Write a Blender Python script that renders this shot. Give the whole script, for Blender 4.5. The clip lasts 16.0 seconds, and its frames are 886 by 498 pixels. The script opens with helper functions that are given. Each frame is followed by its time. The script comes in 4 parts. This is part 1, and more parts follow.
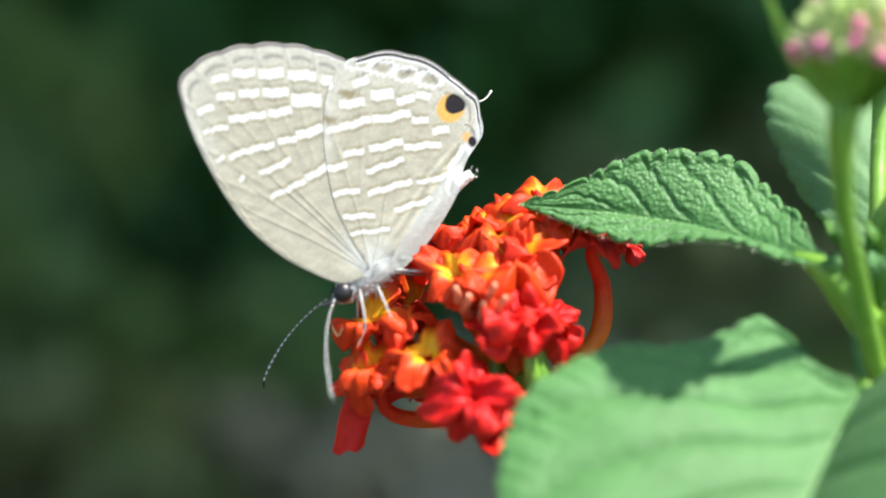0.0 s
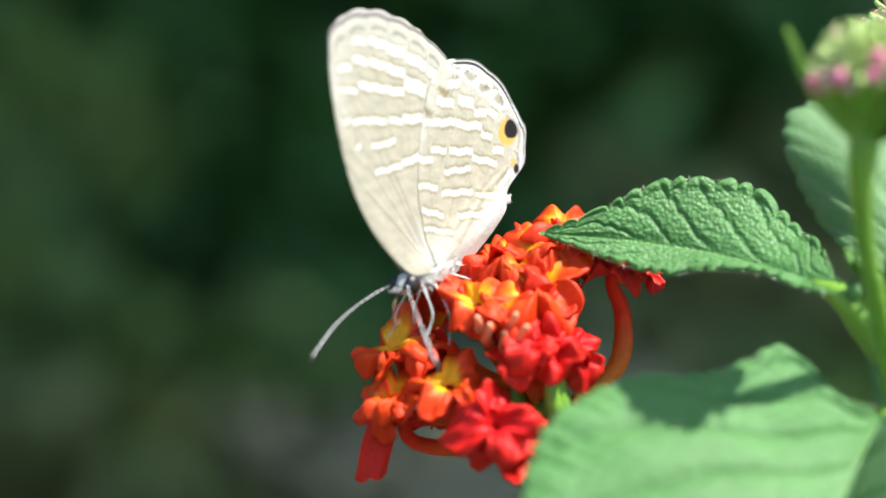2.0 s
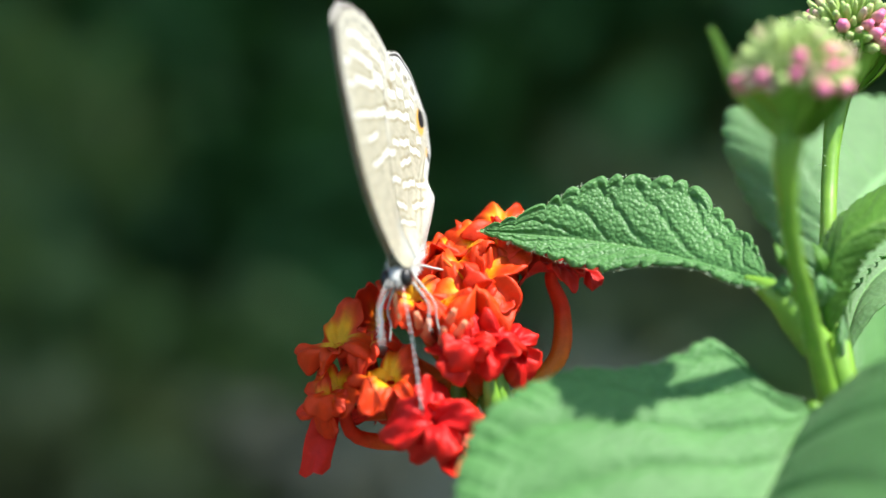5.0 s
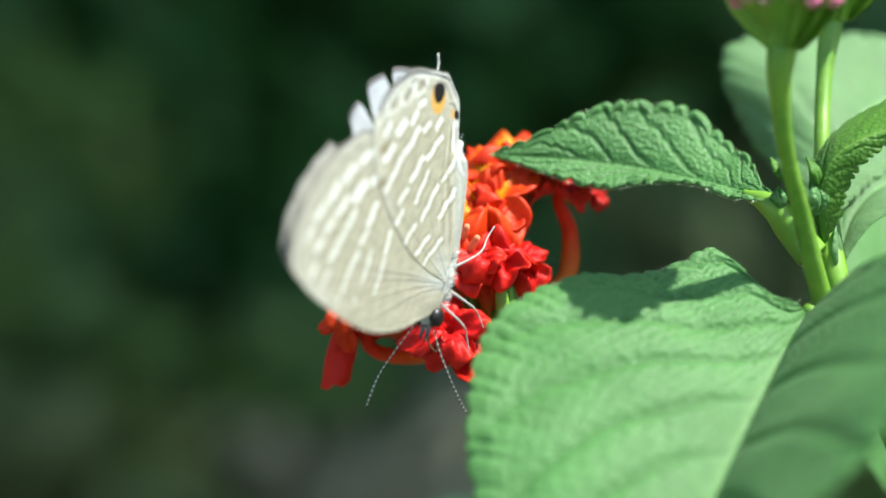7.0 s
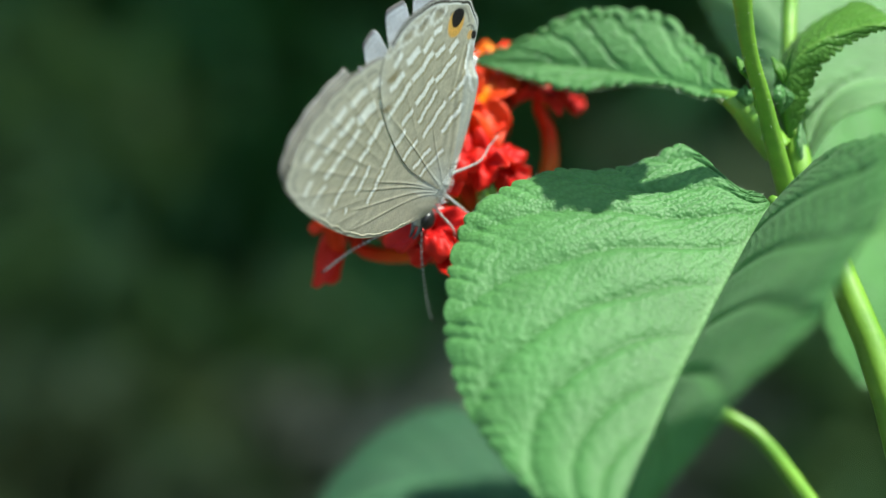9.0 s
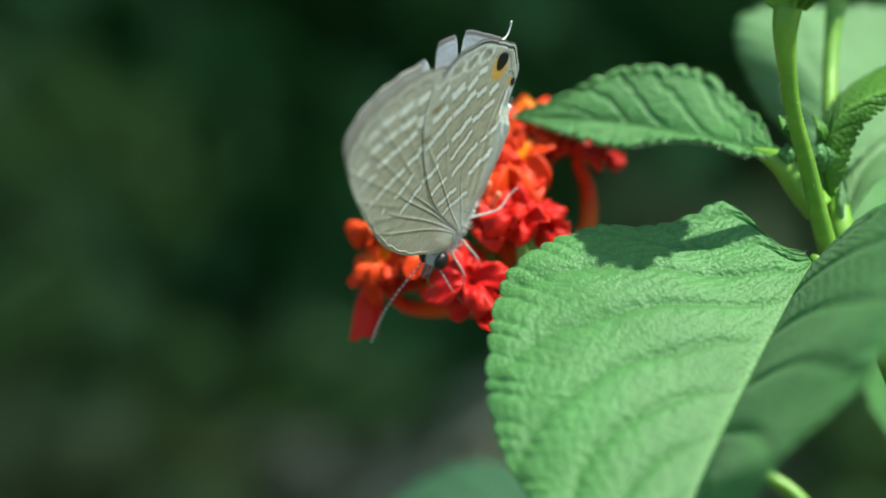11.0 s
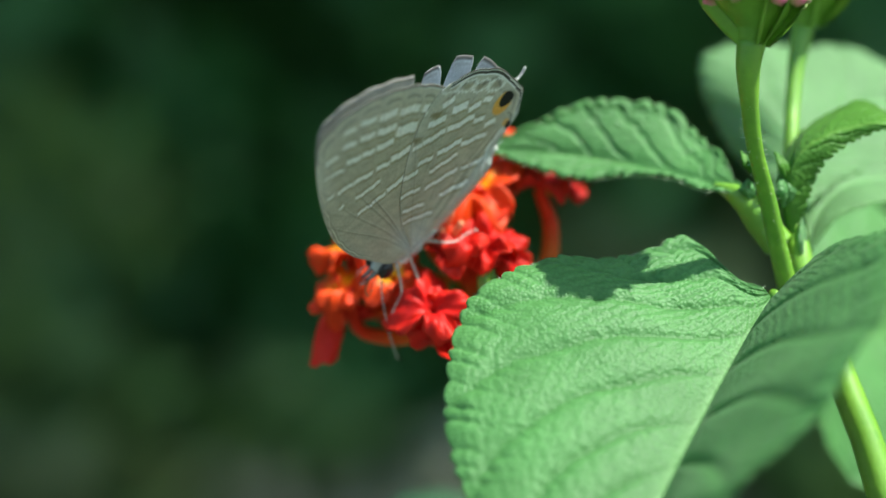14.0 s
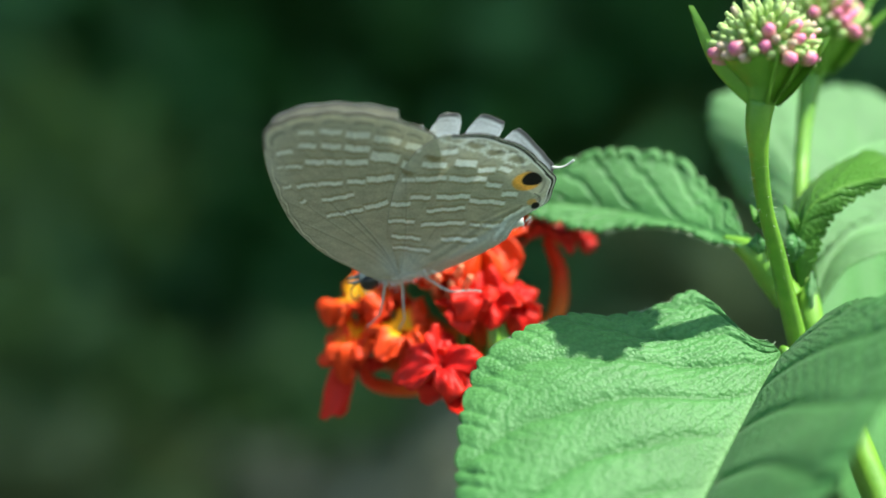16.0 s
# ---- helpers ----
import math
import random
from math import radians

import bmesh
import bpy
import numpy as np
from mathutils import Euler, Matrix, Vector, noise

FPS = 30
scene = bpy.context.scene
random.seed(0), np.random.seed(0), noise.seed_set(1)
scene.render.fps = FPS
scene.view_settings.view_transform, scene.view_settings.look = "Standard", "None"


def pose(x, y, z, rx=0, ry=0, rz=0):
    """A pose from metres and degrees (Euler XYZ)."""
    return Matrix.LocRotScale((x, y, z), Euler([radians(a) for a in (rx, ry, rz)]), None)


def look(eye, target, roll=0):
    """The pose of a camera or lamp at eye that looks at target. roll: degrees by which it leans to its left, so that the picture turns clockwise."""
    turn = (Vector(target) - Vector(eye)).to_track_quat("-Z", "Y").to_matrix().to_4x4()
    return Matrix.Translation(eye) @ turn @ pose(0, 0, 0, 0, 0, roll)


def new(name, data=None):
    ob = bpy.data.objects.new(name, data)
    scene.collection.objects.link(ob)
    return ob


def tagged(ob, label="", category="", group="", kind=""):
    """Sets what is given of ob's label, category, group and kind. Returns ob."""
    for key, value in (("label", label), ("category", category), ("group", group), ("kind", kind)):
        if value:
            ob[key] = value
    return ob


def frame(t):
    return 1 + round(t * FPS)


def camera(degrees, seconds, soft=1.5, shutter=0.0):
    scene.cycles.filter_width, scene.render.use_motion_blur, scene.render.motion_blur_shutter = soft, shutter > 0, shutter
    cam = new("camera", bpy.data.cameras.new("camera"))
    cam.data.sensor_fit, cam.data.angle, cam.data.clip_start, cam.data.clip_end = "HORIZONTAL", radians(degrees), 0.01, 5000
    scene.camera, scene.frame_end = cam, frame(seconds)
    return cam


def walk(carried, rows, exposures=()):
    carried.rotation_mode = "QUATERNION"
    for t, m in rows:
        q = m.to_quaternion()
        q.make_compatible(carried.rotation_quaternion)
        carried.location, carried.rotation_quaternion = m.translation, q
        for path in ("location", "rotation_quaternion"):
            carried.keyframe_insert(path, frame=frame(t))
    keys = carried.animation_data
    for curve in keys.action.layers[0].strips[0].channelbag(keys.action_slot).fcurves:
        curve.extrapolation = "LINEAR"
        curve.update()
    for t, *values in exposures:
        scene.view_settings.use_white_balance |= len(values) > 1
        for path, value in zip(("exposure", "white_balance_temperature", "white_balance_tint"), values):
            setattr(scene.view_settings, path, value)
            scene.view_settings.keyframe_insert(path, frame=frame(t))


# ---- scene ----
cam = camera(25.00, 16.0, shutter=0.3)
cam.data.dof.use_dof, cam.data.dof.focus_distance, cam.data.dof.aperture_fstop = True, 0.173, 11.0
PATH = [  # seconds, eye and target in centimetres from the flower, roll
    (0, (-0.315, -16.729, 0.691), (-0.092, 1.263, 0.190), 0.47),
    (0.5, (-0.508, -16.365, 0.498), (-0.332, 1.627, -0.019), 0.27),
    (1, (-0.528, -16.356, 0.489), (-0.335, 1.638, 0.048), 0.66),
    (1.5, (-0.517, -16.458, 0.602), (-0.293, 1.533, 0.059), 0.27),
    (2, (-0.405, -16.812, 0.906), (-0.277, 1.182, 0.437), 0.23),
    (2.5, (-0.281, -17.050, 0.848), (-0.092, 0.945, 0.445), 0.26),
    (3, (-0.257, -17.003, 0.938), (-0.051, 0.990, 0.469), 0.14),
    (3.5, (-0.155, -17.058, 0.749), (0.158, 0.934, 0.318), 0.41),
    (4, (-0.099, -17.072, 0.963), (0.223, 0.919, 0.508), 0.39),
    (4.2, (0.001, -17.081, 0.958), (0.254, 0.911, 0.513), 0.22),
    (6.3, (0.123, -17.590, 0.862), (0.287, 0.397, 0.193), -0.29),
    (6.5, (0.263, -17.875, -0.425), (0.389, 0.124, -0.275), -0.15),
    (7, (0.003, -18.037, -0.063), (0.098, -0.038, -0.250), -0.60),
    (7.5, (0.315, -18.197, -0.209), (0.296, -0.202, -0.630), -1.34),
    (8, (0.438, -18.767, -0.497), (0.183, -0.771, -0.779), -0.93),
    (8.2, (0.562, -18.823, -0.577), (0.295, -0.831, -1.066), -1.55),
    (10.3, (0.120, -18.940, -0.751), (0.113, -0.944, -1.112), -0.66),
    (10.5, (0.146, -18.950, -0.878), (-0.041, -0.951, -0.924), -0.84),
    (11, (0.136, -18.868, -0.638), (-0.114, -0.870, -0.649), -0.62),
    (11.5, (0.063, -18.825, -0.545), (-0.204, -0.828, -0.338), -0.30),
    (12, (-0.043, -18.890, -0.533), (-0.282, -0.893, -0.320), 0.29),
    (12.5, (-0.077, -18.831, -0.371), (-0.135, -0.832, -0.189), 0.53),
    (13, (0.081, -18.883, -0.387), (-0.053, -0.883, -0.376), 0.48),
    (13.5, (0.074, -18.996, -0.541), (0.024, -0.998, -0.257), 0.71),
    (14, (0.161, -18.929, -0.732), (0.230, -0.933, -0.396), 0.56),
    (14.5, (0.191, -18.973, -0.653), (0.295, -0.979, -0.213), 0.64),
    (15, (0.171, -18.977, -0.588), (0.230, -0.984, -0.088), 0.61),
    (15.5, (0.223, -18.984, -0.196), (0.252, -0.986, 0.048), 0.13),
    (16, (0.123, -18.924, 0.065), (0.141, -0.924, 0.108), 0.26),
]
EXPOSURES = [  # seconds, stops, kelvin, tint
    (0, 1.14, 6500, 9), (4.2, 1.10, 6500, 8), (7.0, 1.0, 6500, 2), (8.2, 0.93, 6500, -2), (10.3, 0.78, 6500, -6),
    (12.0, 0.83, 6500, -8), (13.5, 0.94, 6500, -8), (14.5, 0.97, 6500, -8), (15.5, 1.0, 6500, -8), (16.0, 1.09, 6500, -8),
]
walk(cam, [(t, look(Vector(e) * 0.01 + Vector((0, 0, 0.70)), Vector(g) * 0.01 + Vector((0, 0, 0.70)), roll)) for t, e, g, roll in PATH], EXPOSURES)


# ---- world, sun ----
world = bpy.data.worlds.new("sky")
scene.world = world
world.use_nodes = True
sky = world.node_tree.nodes.new("ShaderNodeTexSky")
sky.sky_type, sky.sun_disc = "NISHITA", False
SUN_UP, SUN_FROM = 58.0, 114.0          # height over the horizon; compass bearing, +y is 0, +x is 90
sky.sun_elevation, sky.sun_rotation = radians(SUN_UP), radians(SUN_FROM)
world.node_tree.links.new(sky.outputs[0], world.node_tree.nodes["Background"].inputs[0])
world.node_tree.nodes["Background"].inputs[1].default_value = 0.13
sun = new("sun", bpy.data.lights.new("sun", "SUN"))
sun.data.energy, sun.data.angle, sun.data.color = 5.0, radians(1.0), (1.0, 0.97, 0.92)
sun_way = Vector((math.sin(radians(SUN_FROM)) * math.cos(radians(SUN_UP)), math.cos(radians(SUN_FROM)) * math.cos(radians(SUN_UP)), math.sin(radians(SUN_UP))))
sun.matrix_world = look(sun_way * 10, (0, 0, 0))

# ---- small tools ----
U, Z0 = 0.01, 0.70                      # centimetres, and the flower's height over the ground


def C(x, y, z):
    return np.array((x * U, y * U, Z0 + z * U))


def material(name, rough=0.5, metal=0.0, spec=0.5):
    m = bpy.data.materials.new(name)
    m.use_nodes = True
    b = m.node_tree.nodes["Principled BSDF"]
    b.inputs["Roughness"].default_value, b.inputs["Metallic"].default_value = rough, metal
    b.inputs["Specular IOR Level"].default_value = spec
    return m, m.node_tree, b


def node(tree, kind, **values):
    n = tree.nodes.new("ShaderNode" + kind)
    for key, value in values.items():
        if key.startswith("in_"):
            n.inputs[int(key[3:])].default_value = value
    return n


def noise_node(tree, scale, detail=4.0, rough=0.6):
    n = tree.nodes.new("ShaderNodeTexNoise")
    n.inputs["Scale"].default_value, n.inputs["Detail"].default_value, n.inputs["Roughness"].default_value = scale, detail, rough
    where = tree.nodes.new("ShaderNodeTexCoord")
    tree.links.new(where.outputs["Object"], n.inputs["Vector"])
    return n


def ramp(tree, source, *stops):
    r = tree.nodes.new("ShaderNodeValToRGB")
    while len(r.color_ramp.elements) < len(stops):
        r.color_ramp.elements.new(0.5)
    for e, (at, colour) in zip(r.color_ramp.elements, stops):
        e.position, e.color = at, (*colour, 1)
    tree.links.new(source, r.inputs[0])
    return r


def mix_colour(tree, a, b, by, kind="MIX"):
    m = tree.nodes.new("ShaderNodeMix")
    m.data_type, m.blend_type = "RGBA", kind
    for socket, value in ((m.inputs[0], by), (m.inputs[6], a), (m.inputs[7], b)):
        if isinstance(value, bpy.types.NodeSocket):
            tree.links.new(value, socket)
        else:
            socket.default_value = value if isinstance(value, float) else (*value, 1)
    return m.outputs[2]


def bump(tree, bsdf, source, strength, distance):
    b = tree.nodes.new("ShaderNodeBump")
    b.inputs["Strength"].default_value, b.inputs["Distance"].default_value = strength, distance
    tree.links.new(source, b.inputs["Height"])
    tree.links.new(b.outputs[0], bsdf.inputs["Normal"])
    return b


def translucent(m, tree, bsdf, colour, amount):
    """Light that shines through a thin sheet."""
    t = tree.nodes.new("ShaderNodeBsdfTranslucent")
    mixer = tree.nodes.new("ShaderNodeMixShader")
    mixer.inputs[0].default_value = amount
    if isinstance(colour, bpy.types.NodeSocket):
        tree.links.new(colour, t.inputs[0])
    else:
        t.inputs[0].default_value = (*colour, 1)
    tree.links.new(bsdf.outputs[0], mixer.inputs[1])
    tree.links.new(t.outputs[0], mixer.inputs[2])
    tree.links.new(mixer.outputs[0], tree.nodes["Material Output"].inputs["Surface"])


def mesh(name, verts, faces, mats, tone=None, smooth=True, slots=None):
    me = bpy.data.meshes.new(name)
    me.from_pydata([tuple(map(float, v)) for v in verts], [], [tuple(int(i) for i in f) for f in faces])
    for m in mats if isinstance(mats, (list, tuple)) else [mats]:
        me.materials.append(m)
    if smooth:
        me.polygons.foreach_set("use_smooth", [True] * len(me.polygons))
    if slots is not None:
        me.polygons.foreach_set("material_index", [int(s) for s in slots])
    if tone is not None:
        a = me.color_attributes.new("tone", "FLOAT_COLOR", "POINT")
        a.data.foreach_set("color", np.c_[np.asarray(tone, float), np.ones(len(verts))].ravel())
    me.update()
    return me


def part(name, me, parent, label=""):
    ob = new(name, me)
    ob.parent = parent
    if label:
        tagged(ob, label)
    return ob


def spline(points, n):
    """n points evenly along a smooth curve through the given ones."""
    p = np.asarray(points, float)
    q = np.vstack([2 * p[0] - p[1], p, 2 * p[-1] - p[-2]])
    out = []
    for i in range(1, len(q) - 2):
        t = np.linspace(0, 1, 24, endpoint=False)[:, None]
        a, b, c, d = q[i - 1], q[i], q[i + 1], q[i + 2]
        out.append(0.5 * (2 * b + (c - a) * t + (2 * a - 5 * b + 4 * c - d) * t**2 + (3 * b - a - 3 * c + d) * t**3))
    out = np.vstack(out + [p[-1:]])
    far = np.r_[0, np.cumsum(np.linalg.norm(np.diff(out, axis=0), axis=1))]
    return np.stack([np.interp(np.linspace(0, far[-1], n), far, out[:, k]) for k in range(p.shape[1])], 1)


def tube(points, radii, sides=10, n=None, caps=True):
    """Vertices and faces of a round rod along a curve; radii from end to end."""
    n = n or max(8, 5 * len(points))
    p = spline(points, n)
    r = np.interp(np.linspace(0, 1, n), np.linspace(0, 1, len(radii)), radii)
    way = np.gradient(p, axis=0)
    way /= np.linalg.norm(way, axis=1)[:, None] + 1e-12
    side = np.cross(way[0], (0.3, 0.9, 0.2))
    rings = []
    for i in range(n):
        side = side - way[i] * (side @ way[i])
        side /= np.linalg.norm(side)
        up = np.cross(way[i], side)
        a = np.linspace(0, 2 * math.pi, sides, endpoint=False)[:, None]
        rings.append(p[i] + r[i] * (np.cos(a) * side + np.sin(a) * up))
    verts = np.vstack(rings)
    faces = [(i * sides + j, i * sides + (j + 1) % sides, (i + 1) * sides + (j + 1) % sides, (i + 1) * sides + j) for i in range(n - 1) for j in range(sides)]
    if caps:
        faces += [tuple(range(sides))[::-1], tuple((n - 1) * sides + j for j in range(sides))]
    return verts, faces


def join(*pieces):
    verts, faces, base = [], [], 0
    for v, f in pieces:
        verts.append(np.asarray(v))
        faces += [tuple(i + base for i in face) for face in f]
        base += len(v)
    return np.vstack(verts), faces


def ball(centre, radii, rings=12, sides=16):
    a = np.linspace(0, math.pi, rings)
    verts = [np.asarray(centre) + np.array(radii) * (math.sin(t) * math.cos(u), math.sin(t) * math.sin(u), math.cos(t)) for t in a for u in np.linspace(0, 2 * math.pi, sides, endpoint=False)]
    faces = [(i * sides + j, i * sides + (j + 1) % sides, (i + 1) * sides + (j + 1) % sides, (i + 1) * sides + j) for i in range(rings - 1) for j in range(sides)]
    return np.array(verts), faces


# ---- materials ----
def tone_of(tree):
    a = tree.nodes.new("ShaderNodeAttribute")
    a.attribute_name = "tone"
    return a


def leaf_material(name, face, vein, rough=0.55, through_it=0.3, pebbles=0.7, grain=2600, relief=0.0003, rib=None):
    m, tree, b = material(name, rough, spec=0.35)
    split = tree.nodes.new("ShaderNodeSeparateColor")
    tree.links.new(tone_of(tree).outputs["Color"], split.inputs[0])
    blotch = noise_node(tree, 140, 5, 0.65)
    base = ramp(tree, blotch.outputs[0], (0.3, tuple(c * 0.8 for c in face)), (0.7, tuple(c * 1.18 for c in face)))
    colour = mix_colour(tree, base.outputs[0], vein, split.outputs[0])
    colour = mix_colour(tree, colour, rib or tuple(c * 1.45 for c in vein), split.outputs[1])
    cells = tree.nodes.new("ShaderNodeTexVoronoi")
    cells.inputs["Scale"].default_value = grain
    where = tree.nodes.new("ShaderNodeTexCoord")
    tree.links.new(where.outputs["Object"], cells.inputs["Vector"])
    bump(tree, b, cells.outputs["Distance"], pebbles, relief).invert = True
    # darker colour in the hollows between pebbles, painted as their shade
    seam_shade = ramp(tree, cells.outputs["Distance"], (0.35, (0, 0, 0)), (0.8, (0.35, 0.35, 0.35)))
    colour = mix_colour(tree, colour, tuple(c * 0.8 for c in vein), seam_shade.outputs[0])
    tree.links.new(colour, b.inputs["Base Color"])
    b.inputs["Sheen Weight"].default_value = 0.06
    b.inputs["Sheen Roughness"].default_value = 0.45
    translucent(m, tree, b, mix_colour(tree, colour, (1.3, 1.6, 0.5), 1.0, "MULTIPLY"), through_it)
    return m


# veins darker than the face in these two, painting shade into their grooves
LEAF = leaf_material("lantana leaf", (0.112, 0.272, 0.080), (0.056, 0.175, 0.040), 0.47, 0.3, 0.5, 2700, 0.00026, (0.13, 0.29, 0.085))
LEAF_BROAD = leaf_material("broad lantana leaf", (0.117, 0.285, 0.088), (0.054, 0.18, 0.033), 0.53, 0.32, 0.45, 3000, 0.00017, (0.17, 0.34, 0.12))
LEAF_DARK = leaf_material("old dark leaf", (0.028, 0.10, 0.045), (0.05, 0.14, 0.06))
# brighter, yellower copy of LEAF: light through the blade put into its colour
LEAF_YOUNG_LIT = leaf_material("young lit leaf", (0.11, 0.27, 0.035), (0.10, 0.24, 0.03), 0.5, 0.42, 0.35, rib=(0.20, 0.38, 0.07))
LEAF_PALE = leaf_material("pale leaf underside", (0.185, 0.335, 0.15), (0.215, 0.37, 0.17), 0.6, 0.48, 0.2)


def stem_material():
    m, tree, b = material("green stem", 0.45)
    n = noise_node(tree, 300, 5)
    r = ramp(tree, n.outputs[0], (0.3, (0.10, 0.24, 0.02)), (0.7, (0.19, 0.36, 0.035)))
    tree.links.new(r.outputs[0], b.inputs["Base Color"])
    bump(tree, b, n.outputs[0], 0.3, 0.0003)
    b.inputs["Subsurface Weight"].default_value = 0.1
    b.inputs["Subsurface Radius"].default_value = (0.001, 0.002, 0.0005)
    return m


STEM = stem_material()


def toned(name, rough, through_it=0.0, grain=900, depth=0.0002, spec=0.4):
    """A surface whose colours lie in its mesh, with a fine grain."""
    m, tree, b = material(name, rough, spec=spec)
    n = noise_node(tree, grain, 5)
    shade = ramp(tree, n.outputs[0], (0.25, (0.82, 0.82, 0.82)), (0.75, (1.12, 1.12, 1.12)))
    colour = mix_colour(tree, tone_of(tree).outputs["Color"], shade.outputs[0], 1.0, "MULTIPLY")
    tree.links.new(colour, b.inputs["Base Color"])
    bump(tree, b, n.outputs[0], 0.35, depth)
    if through_it:
        translucent(m, tree, b, colour, through_it)
    return m


PETAL = toned("petal", 0.5, 0.3, 900, 0.0006, 0.3)
BUD = toned("bud", 0.5, 0.15, 900)


def wing_material():
    """Scales wash out in light that falls on them and show their pigment in light that shines through."""
    m, tree, b = material("wing scales", 0.6, spec=0.25)
    n = noise_node(tree, 4200, 5)
    shade = ramp(tree, n.outputs[0], (0.25, (0.82, 0.82, 0.82)), (0.75, (1.12, 1.12, 1.12)))
    colour = mix_colour(tree, tone_of(tree).outputs["Color"], shade.outputs[0], 1.0, "MULTIPLY")
    washed, deep = tree.nodes.new("ShaderNodeGamma"), tree.nodes.new("ShaderNodeGamma")
    washed.inputs["Gamma"].default_value, deep.inputs["Gamma"].default_value = 0.85, 1.35
    tree.links.new(colour, washed.inputs["Color"])
    tree.links.new(colour, deep.inputs["Color"])
    tree.links.new(washed.outputs[0], b.inputs["Base Color"])
    bump(tree, b, n.outputs[0], 0.35, 0.0001)
    translucent(m, tree, b, deep.outputs[0], 0.40)
    return m


WING = wing_material()
BODY = toned("scaly hair", 0.75, 0.0, 3000, 0.0001, 0.25)
EYE, _, eye_shader = material("dark compound eye", 0.38)
eye_shader.inputs["Base Color"].default_value = (0.012, 0.010, 0.010, 1)


def soil_material():
    m, tree, b = material("damp soil", 0.9)
    n = noise_node(tree, 1.2, 6)
    r = ramp(tree, n.outputs[0], (0.35, (0.035, 0.045, 0.028)), (0.55, (0.07, 0.075, 0.055)), (0.75, (0.11, 0.105, 0.085)))
    tree.links.new(r.outputs[0], b.inputs["Base Color"])
    bump(tree, b, noise_node(tree, 30, 6).outputs[0], 0.6, 0.02)
    return m


def foliage_material(name, dark, light):
    m, tree, b = material(name, 0.6)
    island = tree.nodes.new("ShaderNodeNewGeometry")
    r = ramp(tree, island.outputs["Random Per Island"], (0.0, dark), (1.0, light))
    tree.links.new(r.outputs[0], b.inputs["Base Color"])
    return m


SOIL = soil_material()

# ---- setting ----
ground = new("ground", mesh("ground", [(-400, -400, 0), (400, -400, 0), (400, 400, 0), (-400, 400, 0)], [(0, 1, 2, 3)], SOIL))
tagged(ground, "bare dry grey-green soil round the shrubs", "ground", kind="structure")


def foliage(name, centre, radii, count, size, rng, mat):
    """A shrub's mass of many small leaves, denser towards its rim."""
    verts, faces = [], []
    for _ in range(count):
        d = rng.normal(size=3)
        d /= np.linalg.norm(d)
        p = np.asarray(centre) + d * radii * (0.55 + 0.45 * rng.random() ** 0.5) * (0.85 + 0.3 * math.sin(5 * d[0] + 7 * d[2]))
        a, b = rng.normal(size=3), rng.normal(size=3)
        a /= np.linalg.norm(a)
        b -= a * (a @ b)
        b /= np.linalg.norm(b)
        s = size * (0.6 + 0.8 * rng.random())
        k = len(verts)
        verts += [p - a * s, p + b * s * 0.45, p + a * s, p - b * s * 0.45]
        faces += [(k, k + 1, k + 2, k + 3)]
    return mesh(name, verts, faces, mat, smooth=False)


def backdrop_material():
    m, tree, b = material("distant shaded foliage", 0.9, spec=0.1)
    wide = noise_node(tree, 3.0, 3, 0.5)
    fine = noise_node(tree, 18, 5, 0.6)
    r = ramp(tree, wide.outputs[0], (0.3, (0.017, 0.038, 0.009)), (0.5, (0.036, 0.09, 0.018)), (0.72, (0.08, 0.155, 0.036)))
    tree.links.new(mix_colour(tree, r.outputs[0], ramp(tree, fine.outputs[0], (0.3, (0.6, 0.6, 0.6)), (0.7, (1.3, 1.3, 1.3))).outputs[0], 1.0, "MULTIPLY"), b.inputs["Base Color"])
    bump(tree, b, fine.outputs[0], 1.0, 0.1)
    return m


verts, faces, n = [], [], 40
for i in range(n + 1):
    a = math.pi * (0.05 + 0.9 * i / n)
    for h in range(9):
        verts.append((5.0 * math.cos(a), 4.2 * math.sin(a) + 0.1 * math.sin(9 * a + h), -0.05 + 3.4 * h / 8))
faces = [(i * 9 + h, (i + 1) * 9 + h, (i + 1) * 9 + h + 1, i * 9 + h + 1) for i in range(n) for h in range(8)]
tagged(new("backdrop", mesh("backdrop", verts, faces, backdrop_material())), "dark green wood edge far out of focus", "backdrop", kind="structure")
rng = np.random.default_rng(4)
HEDGE = foliage_material("dark hedge leaves", (0.026, 0.098, 0.021), (0.069, 0.21, 0.046))
BRIGHT = foliage_material("fresh shrub leaves", (0.050, 0.105, 0.018), (0.095, 0.175, 0.036))
OLIVE = foliage_material("dry olive leaves", (0.078, 0.108, 0.032), (0.13, 0.165, 0.056))
LITTER = foliage_material("grey leaf litter", (0.15, 0.155, 0.10), (0.24, 0.245, 0.165))
